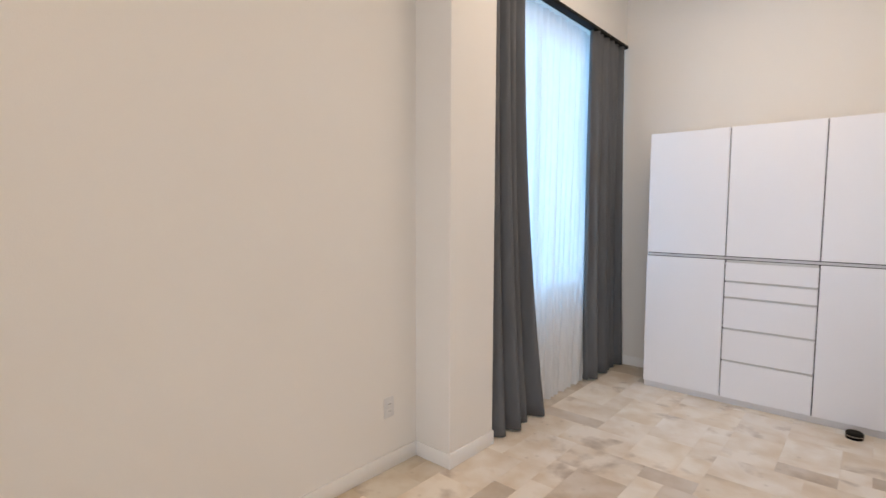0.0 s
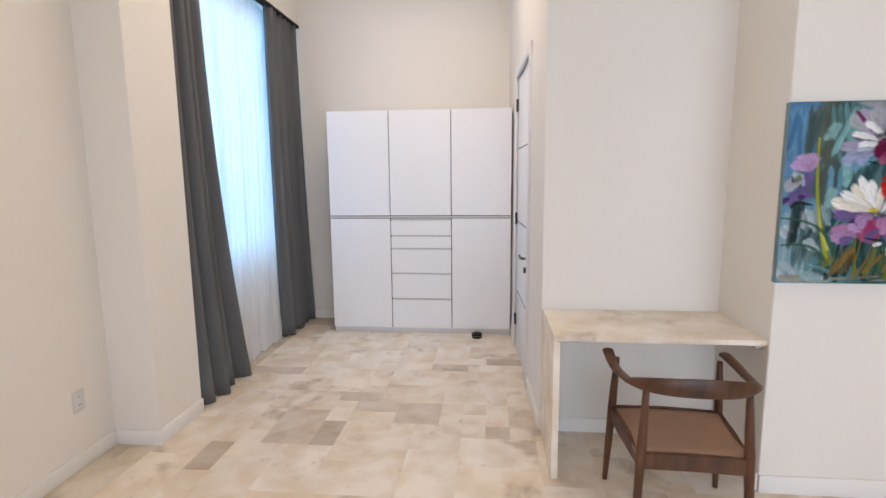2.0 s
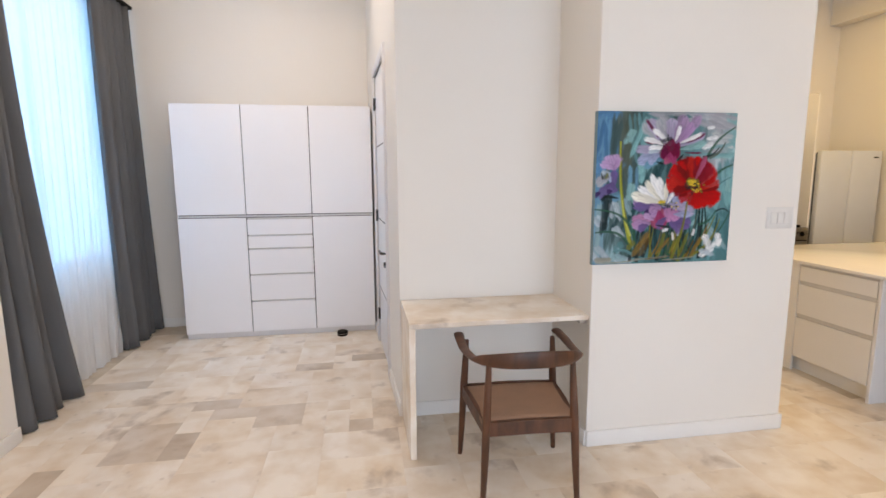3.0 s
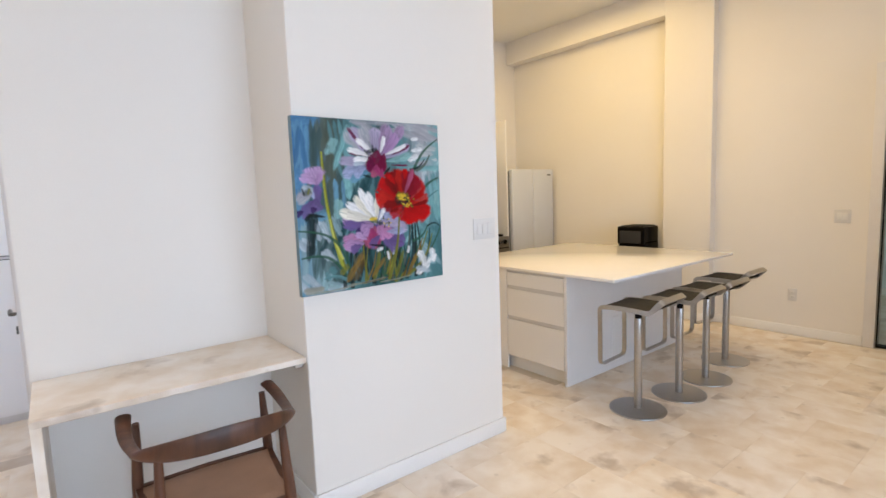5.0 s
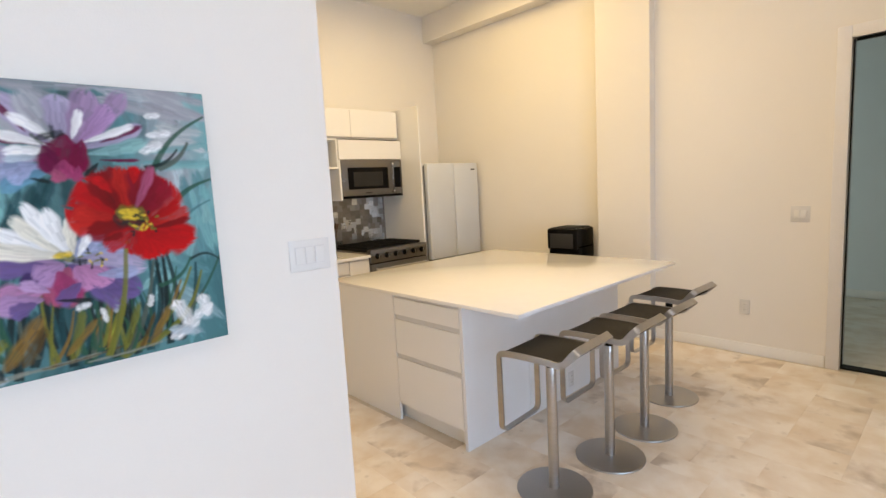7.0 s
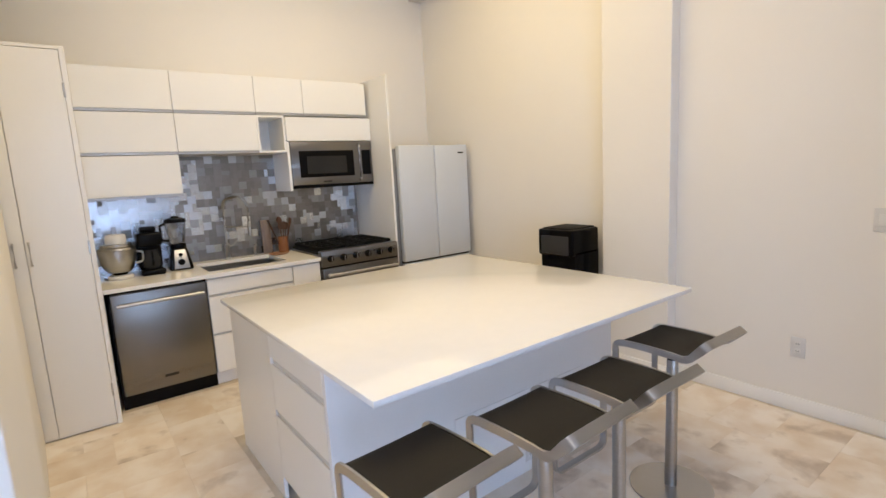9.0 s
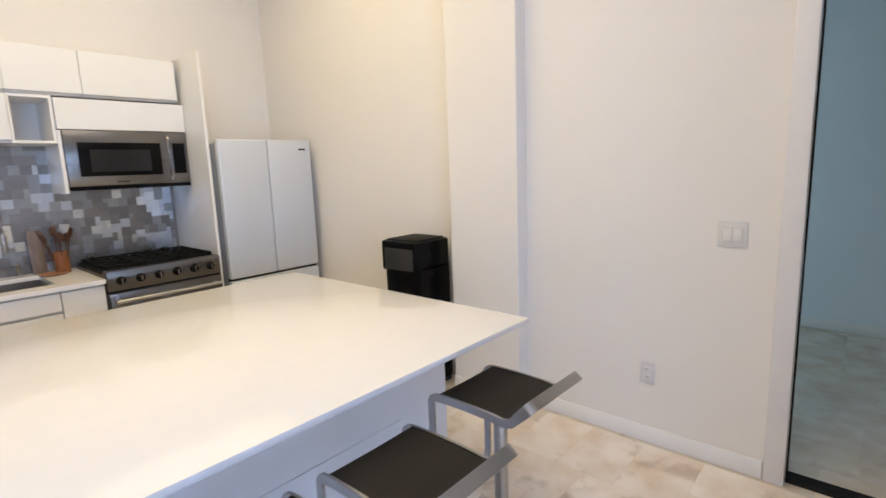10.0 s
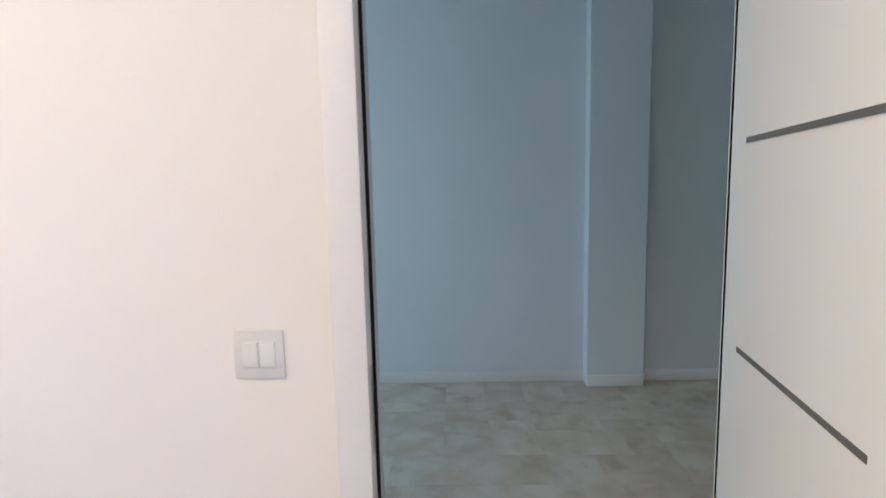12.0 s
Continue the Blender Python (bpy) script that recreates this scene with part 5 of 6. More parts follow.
part("drain", lathe(bmesh.new(), [(0.045, 0.0005), (0.045, 0.003), (0.03, 0.002)], seg=24), CHROME, sk)

# faucet with spring neck
fc = thing("kitchen_faucet", "chrome spring-neck kitchen faucet behind the sink", "faucet", pose(4.09, 5.365, CZ))
part("base", lathe(bmesh.new(), [(0.028, 0), (0.028, 0.008), (0.020, 0.014), (0.019, 0.10), (0.022, 0.105), (0.022, 0.13), (0.014, 0.14)], seg=24), SATIN, fc)
part("riser", lathe(bmesh.new(), [(0.009, 0.13), (0.009, 0.36)], seg=14), SATIN, fc)
arc = [(0, 0, 0.30)] + [(0.0 + 0.085 * (1 - math.cos(a)), -0.085 * (1 - math.cos(a)) * 0.9, 0.46 + 0.10 * math.sin(a)) for a in [math.pi * k / 24 for k in range(25)]] + [(0.17, -0.153, 0.33)]
part("hose", tube(bmesh.new(), arc, 0.0105, 10), STEEL, fc)
coil, path = [], [Vector(p) for p in arc]
turns, per = 46, 8
for k in range(turns * per):
    f = k / (turns * per) * (len(path) - 1)
    i = min(int(f), len(path) - 2)
    p, d = path[i].lerp(path[i + 1], f - i), (path[i + 1] - path[i]).normalized()
    u = d.cross(Vector((1, 1, 0)).normalized())
    u = u.normalized() if u.length > 0.01 else Vector((0, 1, 0))
    v = d.cross(u)
    a = 2 * math.pi * k / per
    coil.append(p + (u * math.cos(a) + v * math.sin(a)) * 0.0125)
part("spring", tube(bmesh.new(), coil, 0.0030, 5), STEEL, fc)
part("spray_head", lathe(bmesh.new(), [(0.014, 0.20), (0.017, 0.21), (0.017, 0.31), (0.012, 0.335)], (0.17, -0.153, 0), 18), SATIN, fc)
part("holder_arm", tube(bmesh.new(), [(0, 0, 0.29), (0.17, -0.153, 0.29)], 0.006, 10), SATIN, fc)
part("lever", tube(bmesh.new(), bend([(0.018, 0, 0.115), (0.05, 0, 0.118), (0.085, -0.01, 0.16)], 0.015), 0.006, 10), SATIN, fc)
sd = thing("soap_dispenser", "chrome pump soap dispenser set in the counter", "soap dispenser", pose(4.33, 5.365, CZ))
part("body", lathe(bmesh.new(), [(0.020, 0), (0.020, 0.006), (0.012, 0.012), (0.011, 0.06), (0.014, 0.065), (0.014, 0.085), (0.008, 0.09)], seg=20), SATIN, sd)
part("spout", tube(bmesh.new(), bend([(0, 0, 0.085), (0, 0, 0.11), (0.0, -0.07, 0.10)], 0.015), 0.006, 10), SATIN, sd)

# range
RX0, RX1 = 4.684, 5.466
rg = thing("gas_range", "stainless steel gas range with black grates and knobs", "range cooker", pose(RX0, 4.675, 0))
rw = RX1 - RX0
part("body", solid(0, rw, 0.02, 0.70, 0.09, 0.915, 0.002), STEEL_H, rg)
pn = part("control_panel", solid(0, rw, -0.012, 0.06, 0.805, 0.948, 0.008, 2), STEEL_H, rg)
for k in range(6):
    x = rw * (0.105 + 0.158 * k)
    kb = part("knob", lathe(bmesh.new(), [(0.030, 0), (0.030, 0.006), (0.023, 0.010), (0.021, 0.034), (0.017, 0.037)], seg=24), BLACK, pn)
    kb.matrix_basis = pose(x, -0.012, 0.875, 90, 0, 0)
    part("pointer", solid(-0.003, 0.003, -0.018, 0.018, 0.036, 0.042, 0.001), SATIN, kb)
part("cooktop", solid(0.004, rw - 0.004, 0.06, 0.68, 0.915, 0.945, 0.004), IRON, rg)
for k in range(3):
    x0, x1 = 0.02 + k * (rw - 0.03) / 3, 0.01 + (k + 1) * (rw - 0.03) / 3
    bm = bmesh.new()
    for a in (x0, x1 - 0.014):
        box(bm, a, a + 0.014, 0.08, 0.66, 0.945, 0.972, 0.003)
    for i in range(4):
        a = x0 + 0.02 + i * (x1 - x0 - 0.04 - 0.012) / 3
        box(bm, a, a + 0.011, 0.08, 0.66, 0.960, 0.972, 0.002)
    for b in (0.08, 0.225, 0.365, 0.51, 0.648):
        box(bm, x0, x1, b, b + 0.012, 0.958, 0.971, 0.002)
    part("grate", bm, IRON, rg, "black cast iron grate")
od = part("oven_door", solid(0.004, rw - 0.004, -0.018, 0.02, 0.20, 0.790, 0.005, 2), STEEL_H, rg)
part("window", solid(0.14, rw - 0.14, -0.0205, -0.016, 0.36, 0.62, 0.003), DARK_GLASS, od)
part("handle", tube(bmesh.new(), [(0.03, -0.062, 0.735), (rw - 0.03, -0.062, 0.735)], 0.013, 14), SATIN, od)
for x in (0.06, rw - 0.06):
    part("bracket", solid(x - 0.012, x + 0.012, -0.06, -0.016, 0.724, 0.746, 0.003), SATIN, od)
part("drawer", solid(0.004, rw - 0.004, -0.014, 0.02, 0.10, 0.19, 0.004), STEEL_H, rg)
part("gap", solid(0.002, rw - 0.002, -0.004, 0.02, 0.790, 0.806), MATT_BLACK, rg)
for x in (0.05, rw - 0.05):
    for y in (0.08, 0.62):
        part("foot", lathe(bmesh.new(), [(0.018, 0), (0.018, 0.09)], (x, y, 0), 14), BLACK, rg)

# fridge and its side panel
tp = thing("fridge_side_panel", "tall white cabinet panel beside the fridge", "cabinet panel", pose(5.474, 4.70, 0))
part("panel", solid(0, 0.022, 0, KIT_Y - 4.70 - 0.002, 0, 2.50, 0.0015), CABINET, tp)
FX0, FX1 = 5.545, 6.385
fr = thing("refrigerator", "pale grey french-door refrigerator in the corner", "refrigerator", pose(FX0, 4.66, 0))
fw = FX1 - FX0
part("body", solid(0.004, fw - 0.004, 0.075, 0.74, 0.03, 1.825, 0.006, 2), FRIDGE_SIDE_SHADED, fr)
for a, b in ((0.0, fw / 2 - 0.003), (fw / 2 + 0.003, fw)):
    part("door", solid(a, b, 0, 0.07, 0.725, 1.850, 0.012, 3), FRIDGE, fr)
part("freezer_drawer", solid(0, fw, 0, 0.07, 0.05, 0.705, 0.012, 3), FRIDGE, fr)
part("grip_gap", solid(0.01, fw - 0.01, 0.03, 0.074, 0.703, 0.728), GREY_PANEL, fr)
part("door_gasket", solid(0.004, fw - 0.004, 0.066, 0.077, 0.06, 1.83), GREY_PANEL, fr)
part("badge", solid(fw - 0.125, fw - 0.055, -0.002, 0.001, 1.762, 1.778, 0.0008), GREY_PANEL, fr)
for x in (0.08, fw - 0.08):
    part("foot", solid(x - 0.03, x + 0.03, 0.10, 0.68, 0, 0.03), BLACK, fr)

# microwave
mx0, mx1, my, mz0, mz1 = 4.642, 5.468, 5.042, 1.500, 1.922
mw = thing("microwave", "stainless steel over-range microwave with dark window", "microwave", pose(mx0, my, mz0))
mwd, mh = mx1 - mx0, mz1 - mz0
part("body", solid(0.002, mwd - 0.002, 0.03, KIT_Y - my - 0.002, 0.0, mh, 0.003), GREY_PANEL, mw)
md = part("door", solid(0, mwd * 0.83, 0, 0.032, 0.025, mh, 0.006, 2), STEEL_H, mw)
part("window", solid(0.075, mwd * 0.755, -0.003, 0.002, 0.095, mh - 0.085, 0.006, 2), BLACK, md, "black glass window surround")
part("window_glass", solid(0.145, mwd * 0.66, -0.0045, -0.002, 0.125, mh - 0.135, 0.004), DARK_GLASS, md)
part("control_panel", solid(mwd * 0.832, mwd, 0, 0.032, 0.025, mh, 0.006, 2), STEEL_H, mw)
part("display", solid(mwd * 0.86, mwd * 0.975, -0.0025, 0.001, 0.10, mh - 0.085, 0.004), BLACK, mw, "black control display")
part("handle", tube(bmesh.new(), bend([(mwd * 0.81, 0.0, 0.05), (mwd * 0.81, -0.045, 0.055), (mwd * 0.81, -0.045, mh - 0.045), (mwd * 0.81, 0.0, mh - 0.04)], 0.012), 0.010, 12), CHROME, mw)
part("base_grille", solid(0.0, mwd, 0.004, 0.05, -0.002, 0.024, 0.002), BLACK, mw)
part("badge", solid(mwd * 0.36, mwd * 0.46, -0.002, 0.001, 0.045, 0.057), GREY_PANEL, md)


# ---- wall cabinets ----
UY = 5.045
ud = KIT_Y - UY - 0.002


def wall_unit(label, x0, x1, z0, z1, y=UY, channel=True):
    u = thing("wall_cabinet", label, "kitchen cabinet", pose(x0, y, z0), "kitchen wall cabinets")
    w, h = x1 - x0, z1 - z0
    part("carcass", solid(0.001, w - 0.001, 0.02, KIT_Y - y - 0.002, 0.0, h - 0.001), CARCASS_AND_SHADE, u)
    part("door", solid(0.002, w - 0.002, 0, 0.019, 0.022 if channel else 0.0, h - 0.003, 0.0015), CABINET, u)
    if channel:
        part("handle_channel", solid(0.002, w - 0.002, 0.006, 0.0195, 0.001, 0.021), SHADOWGAP, u, "recessed grip channel")
    return u


xs = (3.100, 3.735, 4.372, 4.800, 5.440)
for a, b in zip(xs, xs[1:]):
    wall_unit("white lift-up wall cabinet in the top row", a, b, 2.150, 2.470)
wall_unit("white lift-up wall cabinet in the middle row", xs[0], xs[1], 1.828, 2.148)
wall_unit("white lift-up wall cabinet in the middle row", xs[1], xs[2], 1.828, 2.148)
wall_unit("white lift-up wall cabinet in the bottom row", xs[0], xs[1], 1.500, 1.826)
wall_unit("low white cabinet above the microwave", 4.616, 5.470, 1.926, 2.140, 5.035, False)
sh = thing("open_shelf", "open white shelf box between wall cabinets", "shelf", pose(xs[2], UY, 1.828))
w = 4.612 - xs[2]
part("base", solid(0, w, 0, ud, 0, 0.018), CABINET, sh)
part("top", solid(0, w, 0, ud, 0.302, 0.320), CABINET, sh)
part("back", solid(0, w, ud - 0.02, ud, 0.018, 0.302), CABINET, sh)
part("side", solid(0, 0.016, 0, ud - 0.02, 0.018, 0.302), CABINET, sh)
part("side", solid(w - 0.016, w, 0, ud - 0.02, 0.018, 0.302), CABINET, sh)
sp = thing("microwave_side_panel", "white panel beside the microwave", "cabinet panel", pose(4.614, UY, 1.48))
part("panel", solid(0, 0.022, 0, ud, 0, 0.44, 0.001), CABINET, sp)


# ---- counter things ----
mx = thing("stand_mixer", "chrome-bowled kitchen mixer with a white lid", "mixer", pose(3.235, 5.10, CZ))
part("foot", lathe(bmesh.new(), [(0.082, 0), (0.088, 0.006), (0.088, 0.022), (0.080, 0.03), (0.05, 0.034)], seg=28), PLATE, mx, "white plastic foot")
part("collar", lathe(bmesh.new(), [(0.05, 0.034), (0.05, 0.05), (0.075, 0.056)], seg=28), BLACK, mx)
part("bowl", lathe(bmesh.new(), [(0.075, 0.056), (0.10, 0.085), (0.118, 0.14), (0.126, 0.205), (0.126, 0.225), (0.122, 0.228)], seg=32), STEEL, mx, "polished steel bowl")
part("cover", lathe(bmesh.new(), [(0.122, 0.228), (0.118, 0.240), (0.104, 0.250), (0.100, 0.27)], seg=32), STEEL, mx, "steel rim")
part("lid", lathe(bmesh.new(), [(0.066, 0.27), (0.070, 0.275), (0.070, 0.326), (0.062, 0.340), (0.03, 0.345)], seg=32), PLATE_G, mx, "pale grey cap")
part("handle", tube(bmesh.new(), bend([(0.12, -0.02, 0.20), (0.165, -0.03, 0.195), (0.16, -0.03, 0.12), (0.11, -0.02, 0.11)], 0.02), 0.008, 10), SATIN, mx)

cm = thing("coffee_maker", "black drip coffee maker on the counter", "coffee maker", pose(3.455, 5.14, CZ))
part("base", solid(-0.085, 0.085, -0.11, 0.10, 0, 0.045, 0.015, 3), BLACK, cm)
part("tower", solid(-0.085, 0.085, 0.02, 0.10, 0.045, 0.33, 0.015, 3), BLACK, cm)
part("brew_head", solid(-0.088, 0.088, -0.10, 0.10, 0.225, 0.335, 0.025, 3), BLACK, cm)
part("reservoir_cap", solid(-0.05, 0.06, -0.02, 0.09, 0.333, 0.375, 0.012, 2), BLACK, cm)
part("carafe", lathe(bmesh.new(), [(0.05, 0.048), (0.066, 0.07), (0.068, 0.13), (0.05, 0.18), (0.05, 0.20)], (0, -0.035, 0), 28), DARK_GLASS, cm, "dark glass carafe")
part("carafe_handle", tube(bmesh.new(), bend([(0, -0.085, 0.18), (0, -0.125, 0.175), (0, -0.125, 0.09), (0, -0.10, 0.08)], 0.015), 0.008, 10), BLACK, cm)

bl = thing("blender", "steel countertop blender with a dark jar", "blender", pose(3.665, 5.18, CZ))
bm = bmesh.new()
lo = box(bm, -0.09, 0.09, -0.085, 0.085, 0, 0.175, 0.012, 2)
for v in bm.verts:
    f = 1 - 0.36 * v.co.z / 0.175
    v.co.x, v.co.y = v.co.x * f, v.co.y * f
base = part("base", bm, BLACK, bl, "black tapered motor base")
bm = bmesh.new()
box(bm, -0.062, 0.062, -0.088, -0.080, 0.012, 0.165, 0.004)
for v in bm.verts:
    f = 1 - 0.36 * v.co.z / 0.175
    v.co.x, v.co.y = v.co.x * f, v.co.y * f
part("face_plate", bm, STEEL, base, "brushed steel face")
for z, r in ((0.065, 0.026), (0.125, 0.015)):
    part("knob", lathe(bmesh.new(), [(r, 0), (r, 0.008), (r * 0.8, 0.01), (r * 0.75, 0.024)], seg=20), BLACK, base).matrix_basis = pose(0, -0.088 * (1 - 0.36 * z / 0.175), z, 79, 0, 0)
part("collar", lathe(bmesh.new(), [(0.055, 0.175), (0.062, 0.18), (0.062, 0.21), (0.052, 0.215)], seg=28), BLACK, bl)
part("jar", lathe(bmesh.new(), [(0.052, 0.215), (0.068, 0.30), (0.076, 0.385), (0.074, 0.388)], seg=28), SMOKE, bl, "clear smoky jar")
part("lid", lathe(bmesh.new(), [(0.079, 0.388), (0.079, 0.415), (0.05, 0.425), (0.03, 0.427), (0.028, 0.44)], seg=28), BLACK, bl)
part("handle", tube(bmesh.new(), bend([(-0.07, 0, 0.38), (-0.115, 0, 0.375), (-0.112, 0, 0.25), (-0.058, 0, 0.24)], 0.02), 0.009, 10), BLACK, bl)

ck = thing("utensil_crock", "amber wooden crock full of dark wooden utensils", "utensil holder", pose(4.575, 5.28, CZ))
bm = bmesh.new()
lathe(bm, [(0.045, 0), (0.047, 0.005), (0.047, 0.155), (0.042, 0.157), (0.040, 0.02)], seg=24)
part("pot", bm, TERRACOTTA, ck)
rng = random.Random(7)
for k in range(8):
    a = 2 * math.pi * k / 8 + rng.uniform(-0.2, 0.2)
    r, h = rng.uniform(0.06, 0.11), rng.uniform(0.22, 0.30)
    p, q = Vector((0.02 * math.cos(a), 0.02 * math.sin(a), 0.022)), Vector((r * math.cos(a), r * math.sin(a), h))
    bm = bmesh.new()
    tube(bm, [p.lerp(q, i / 4) for i in range(5)], 0.005, 8)
    d = (q - p).normalized()
    wide = rng.uniform(0.024, 0.034)
    sweep(bm, [q - d * 0.01, q + d * 0.015, q + d * 0.04, q + d * 0.06], lambda t, w=wide: disc(1, 10, w * (0.35 + 0.65 * math.sin(math.pi * min(0.95, t * 0.9 + 0.1))), 0.005))
    part("utensil", bm, DARK_WOOD, ck, "dark wooden spoon")
BOARD = wood("grey_brown_board", (0.16, 0.115, 0.085), (0.27, 0.20, 0.15), (1, 1, 0.25))
bd = thing("cutting_board", "small wooden board leaning on the splashback", "cutting board", pose(4.455, 5.365, CZ, -6, 0, 0))
part("board", solid(-0.045, 0.045, -0.009, 0.009, 0.002, 0.32, 0.006, 2), BOARD, bd)
tr = thing("spoon_rest", "round wooden spoon rest lying on the counter", "spoon rest", pose(4.50, 5.22, CZ))
part("dish", lathe(bmesh.new(), [(0.06, 0), (0.085, 0.006), (0.09, 0.014), (0.082, 0.012), (0.03, 0.006)], seg=28), BEECH, tr)

# water dispenser beside the column
wd = thing("water_dispenser", "glossy black bottom-load water dispenser by the column", "water dispenser", pose(6.055, 3.05, 0))
part("base", solid(0.01, 0.33, 0.01, 0.345, 0.0, 0.035, 0.005), GREY_PANEL, wd)
part("cabinet_body", solid(0.015, 0.34, 0, 0.35, 0.035, 0.62, 0.012, 3), BLACK, wd)
part("back_column", solid(0.035, 0.34, 0, 0.35, 0.60, 0.90, 0.010, 2), BLACK, wd)
part("head", solid(0.0, 0.34, 0.0, 0.35, 0.86, 1.075, 0.018, 3), BLACK, wd)
part("control_panel", solid(-0.004, 0.01, 0.035, 0.315, 0.875, 1.025, 0.006, 2), GREY_PANEL, wd, "dark grey control panel")
part("lid", solid(0.03, 0.32, 0.03, 0.32, 1.072, 1.084, 0.006, 2), MATT_BLACK, wd)
part("drip_tray", solid(0.005, 0.07, 0.06, 0.29, 0.615, 0.632, 0.005, 2), BLACK, wd)
part("kick_plate", solid(0.004, 0.017, 0.05, 0.30, 0.04, 0.11, 0.004), SATIN, wd, "steel kick plate")


# ---- pieces ----
def slab_mesh(name, w, d, h, mat, e=0.0015):
    """A low block with a chamfered top edge, its corner at the origin."""
    v = [(0, 0, 0), (w, 0, 0), (w, d, 0), (0, d, 0), (0, 0, h - e), (w, 0, h - e), (w, d, h - e), (0, d, h - e), (e, e, h), (w - e, e, h), (w - e, d - e, h), (e, d - e, h)]
    f = [(8, 9, 10, 11)] + [(k, (k + 1) % 4, 4 + (k + 1) % 4, 4 + k) for k in range(4)] + [(4 + k, 4 + (k + 1) % 4, 8 + (k + 1) % 4, 8 + k) for k in range(4)]
    me = bpy.data.meshes.new(name)
    me.from_pydata(v, [], f)
    me.materials.append(mat)
    return me, v, f


def packed(nx, ny, sizes, rng, fixed=()):
    """Fills a grid with blocks of several sizes: rows of column, row, width, depth."""
    used, out = set(), list(fixed)
    for i, j, a, b in fixed:
        used.update((i + p, j + q) for p in range(a) for q in range(b))
    for j in range(ny):
        for i in range(nx):
            if (i, j) in used:
                continue
            order = sizes[:]
            rng.shuffle(order)
            order.sort(key=lambda s: -s[0] * s[1] * rng.uniform(0.3, 1.7))
            for a, b in order + [(1, 1)]:
                cells = [(i + p, j + q) for p in range(a) for q in range(b)]
                if all(c not in used and c[0] < nx and c[1] < ny for c in cells):
                    used.update(cells)
                    out.append((i, j, a, b))
                    break
    return out


# floor: random-size travertine tiles
UNIT = 0.1524
TX, TY = 0.113 - 16 * UNIT, 2.535 - 36 * UNIT
rng = random.Random(21)
floor_ob = bpy.data.objects["floor"]
meshes, far_v, far_f, near = {}, [], [], 0
# dark tiles seen near the wardrobe: column, row, width, depth
DARK_ONES = [(16, 36, 1, 1), (12, 37, 2, 2), (13, 43, 2, 1), (7, 35, 2, 3), (16, 44, 2, 1), (5, 33, 1, 2), (3, 42, 3, 1), (9, 39, 2, 1)]
tiles = packed(76, 56, [(2, 3), (3, 2), (2, 2), (2, 2), (1, 2), (2, 1), (2, 3), (3, 2), (1, 1)], rng, DARK_ONES)


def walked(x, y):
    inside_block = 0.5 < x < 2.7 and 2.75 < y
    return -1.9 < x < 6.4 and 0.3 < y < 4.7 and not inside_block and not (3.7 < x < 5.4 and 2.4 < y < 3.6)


for i, j, a, b in tiles:
    x, y = TX + i * UNIT, TY + j * UNIT
    lift = rng.uniform(-0.0001, 0.0001)
    dark = (i, j, a, b) in DARK_ONES or (a * b < 4 and rng.random() < 0.06)
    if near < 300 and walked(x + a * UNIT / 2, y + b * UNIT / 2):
        if (a, b, dark) not in meshes:
            meshes[(a, b, dark)] = slab_mesh("tile", a * UNIT - 0.0006, b * UNIT - 0.0006, 0.008, TILE_D if dark else TILE, 0.0003)[0]
        ob = new("tile", meshes[(a, b, dark)])
        ob.parent, ob.location = floor_ob, (x, y, -0.008 + lift)
        near += 1
    else:
        # the joined rest takes the darker, shade-toned stone
        _, v, f = slab_mesh("scratch", a * UNIT - 0.0006, b * UNIT - 0.0006, 0.008, TILE_J_SHADED, 0.0003)
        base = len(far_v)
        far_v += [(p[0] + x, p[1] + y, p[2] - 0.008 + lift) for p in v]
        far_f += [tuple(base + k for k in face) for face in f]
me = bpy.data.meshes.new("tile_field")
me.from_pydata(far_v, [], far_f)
me.materials.append(TILE_J_SHADED)
ob = new("tile_field", me)
ob.parent = floor_ob
tagged(ob, kind="stuff")

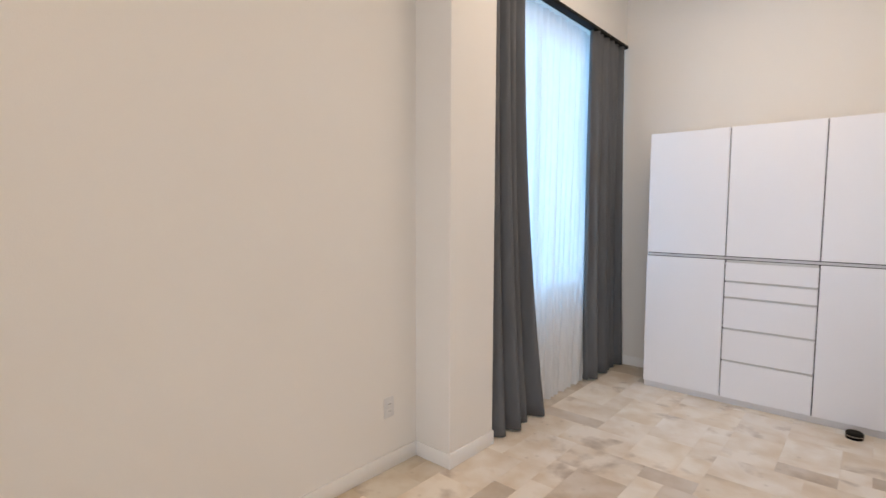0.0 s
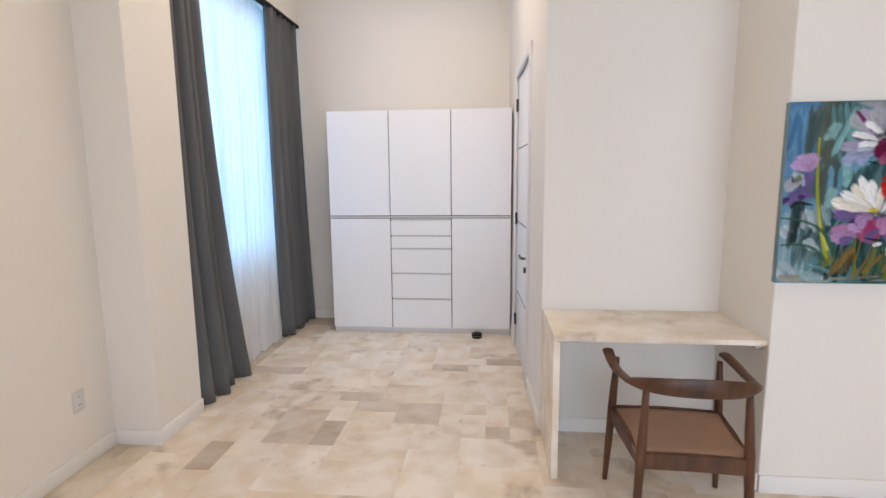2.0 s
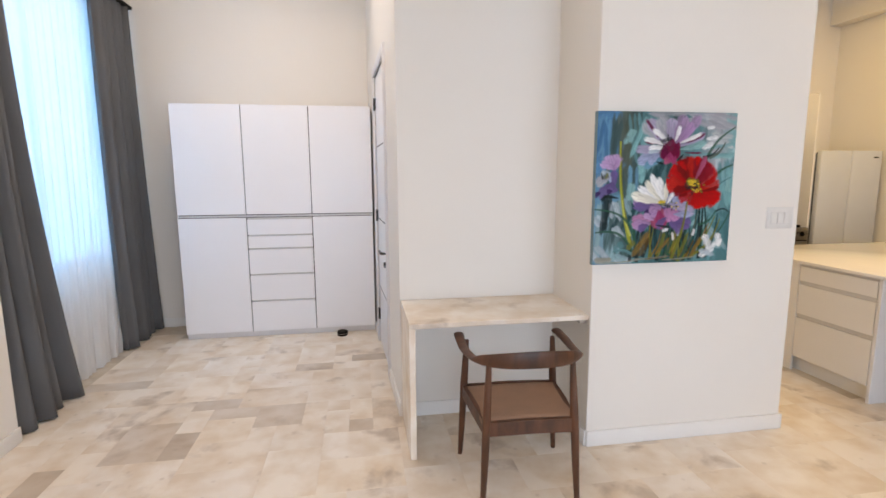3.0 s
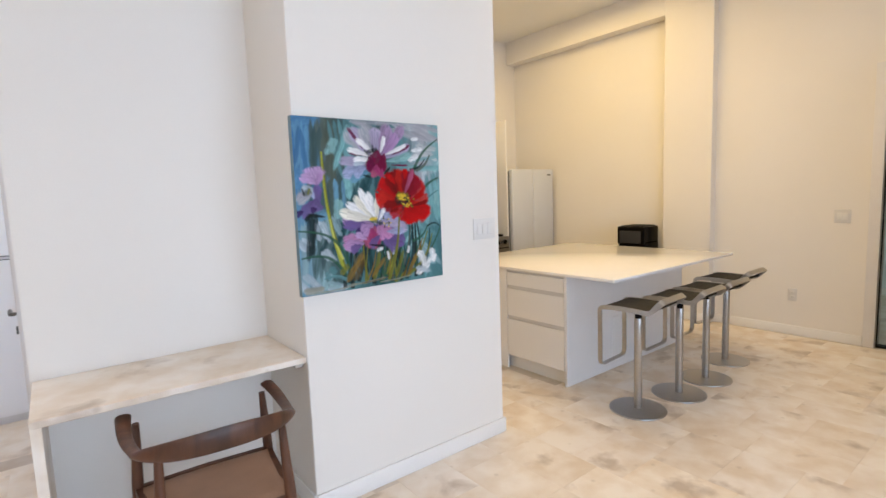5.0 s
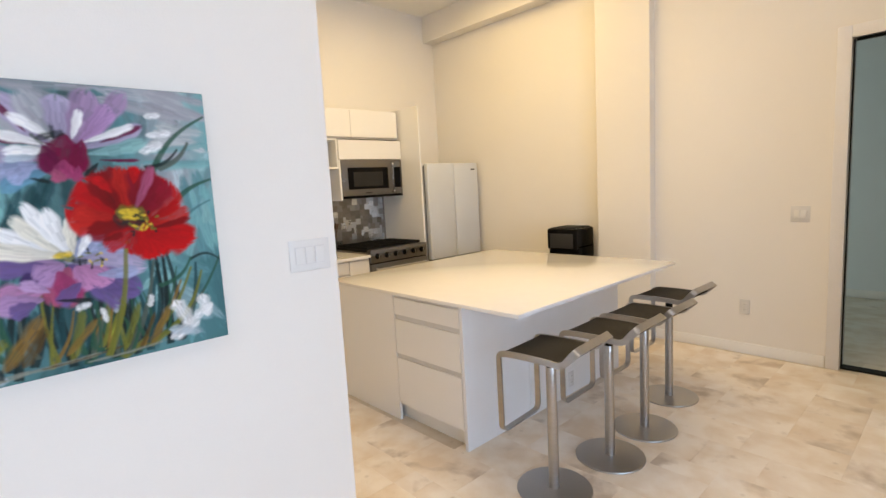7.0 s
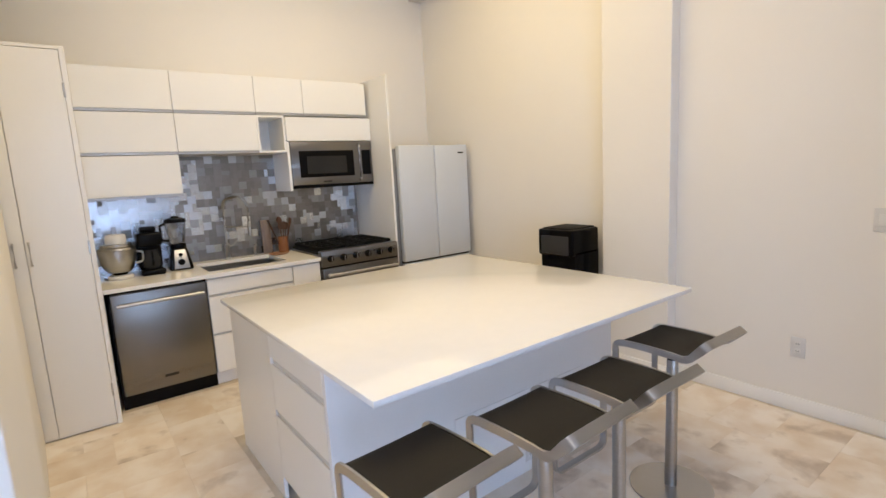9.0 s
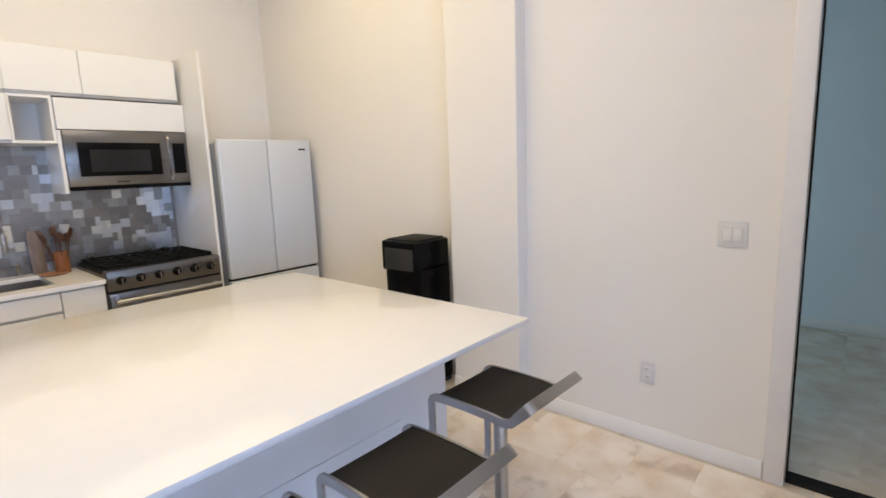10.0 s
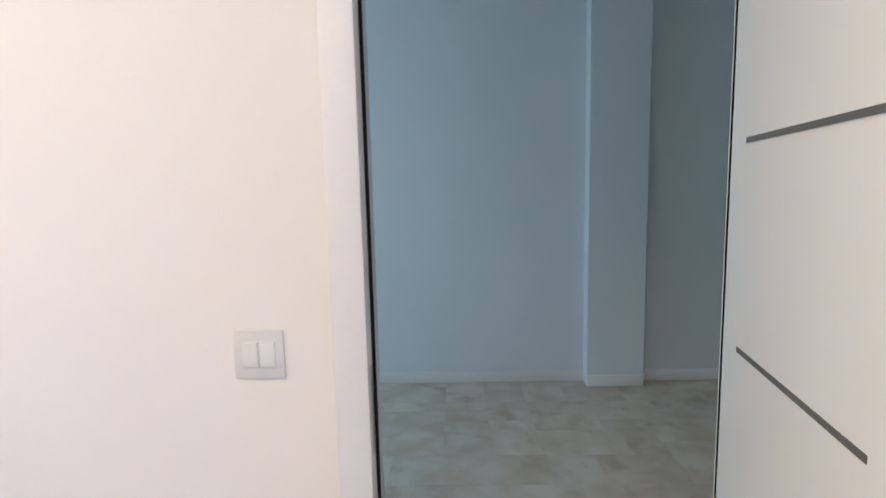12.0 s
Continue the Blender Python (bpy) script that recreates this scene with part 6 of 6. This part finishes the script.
# splashback: brushed metal mosaic
bs = tagged(thing("splashback", "brushed metal mosaic splashback in mixed grey squares", "splashback", pose(3.10, KIT_Y, CZ)), kind="structure")
part("backing", solid(0, 2.37, -0.006, -0.001, 0.0, 0.96), MOSAIC_BACK, bs)
CELL = 0.0345
rng = random.Random(5)
meshes, far_v, far_f, far_m, near = {}, [], [], [], 0
seeds = [(rng.uniform(0, 2.37), rng.uniform(0, 0.75), rng.uniform(0.05, 0.14)) for _ in range(26)]


def pale(x, z):
    """Tone of a piece: pale ones gather in loose patches, with a few strays either way. The left end is paled as a
    painted window reflection.
    """
    # x < 0.62: window reflection put into the tone of the pieces
    inside = any(abs(x - a) < s * 1.2 and abs(z - c) < s * 0.75 for a, c, s in seeds) or x < 0.62
    k = rng.random()
    if inside:
        return 2 if k < 0.74 else 1 if k < 0.92 else 0
    return 0 if k < 0.62 else 1 if k < 0.93 else 2


for i, j, a, b in packed(68, 27, [(1, 1), (2, 1), (1, 2), (1, 1), (2, 2), (1, 1)], rng):
    x, z, y = i * CELL, j * CELL, -0.006
    h = 0.004 + rng.choice((0, 0.0006, 0.0012))
    tone = pale(x + a * CELL / 2, z + b * CELL / 2)
    show = 0.70 < x < 1.50
    if show and near < 300:
        key = (a, b, h, tone)
        if key not in meshes:
            meshes[key] = slab_mesh("mosaic_tile", a * CELL - 0.0004, b * CELL - 0.0004, h, MOSAIC[tone], 0.0005)[0]
        ob = new("mosaic_tile", meshes[key])
        ob.parent, ob.matrix_basis = bs, pose(x, y, z, 90, 0, 0)
        near += 1
    else:
        _, v, f = slab_mesh("scratch", a * CELL - 0.0004, b * CELL - 0.0004, h, MOSAIC_J[0], 0.0005)
        base = len(far_v)
        far_v += [(p[0] + x, y - p[2], p[1] + z) for p in v]
        far_f += [tuple(base + q for q in face) for face in f]
        far_m += [tone] * len(f)
me = bpy.data.meshes.new("mosaic_field")
me.from_pydata(far_v, [], far_f)
for mat in MOSAIC_J:
    me.materials.append(mat)
me.polygons.foreach_set("material_index", far_m)
ob = new("mosaic_field", me)
ob.parent = bs
tagged(ob, kind="stuff")
for me in [m for m in bpy.data.meshes if m.users == 0]:
    bpy.data.meshes.remove(me)
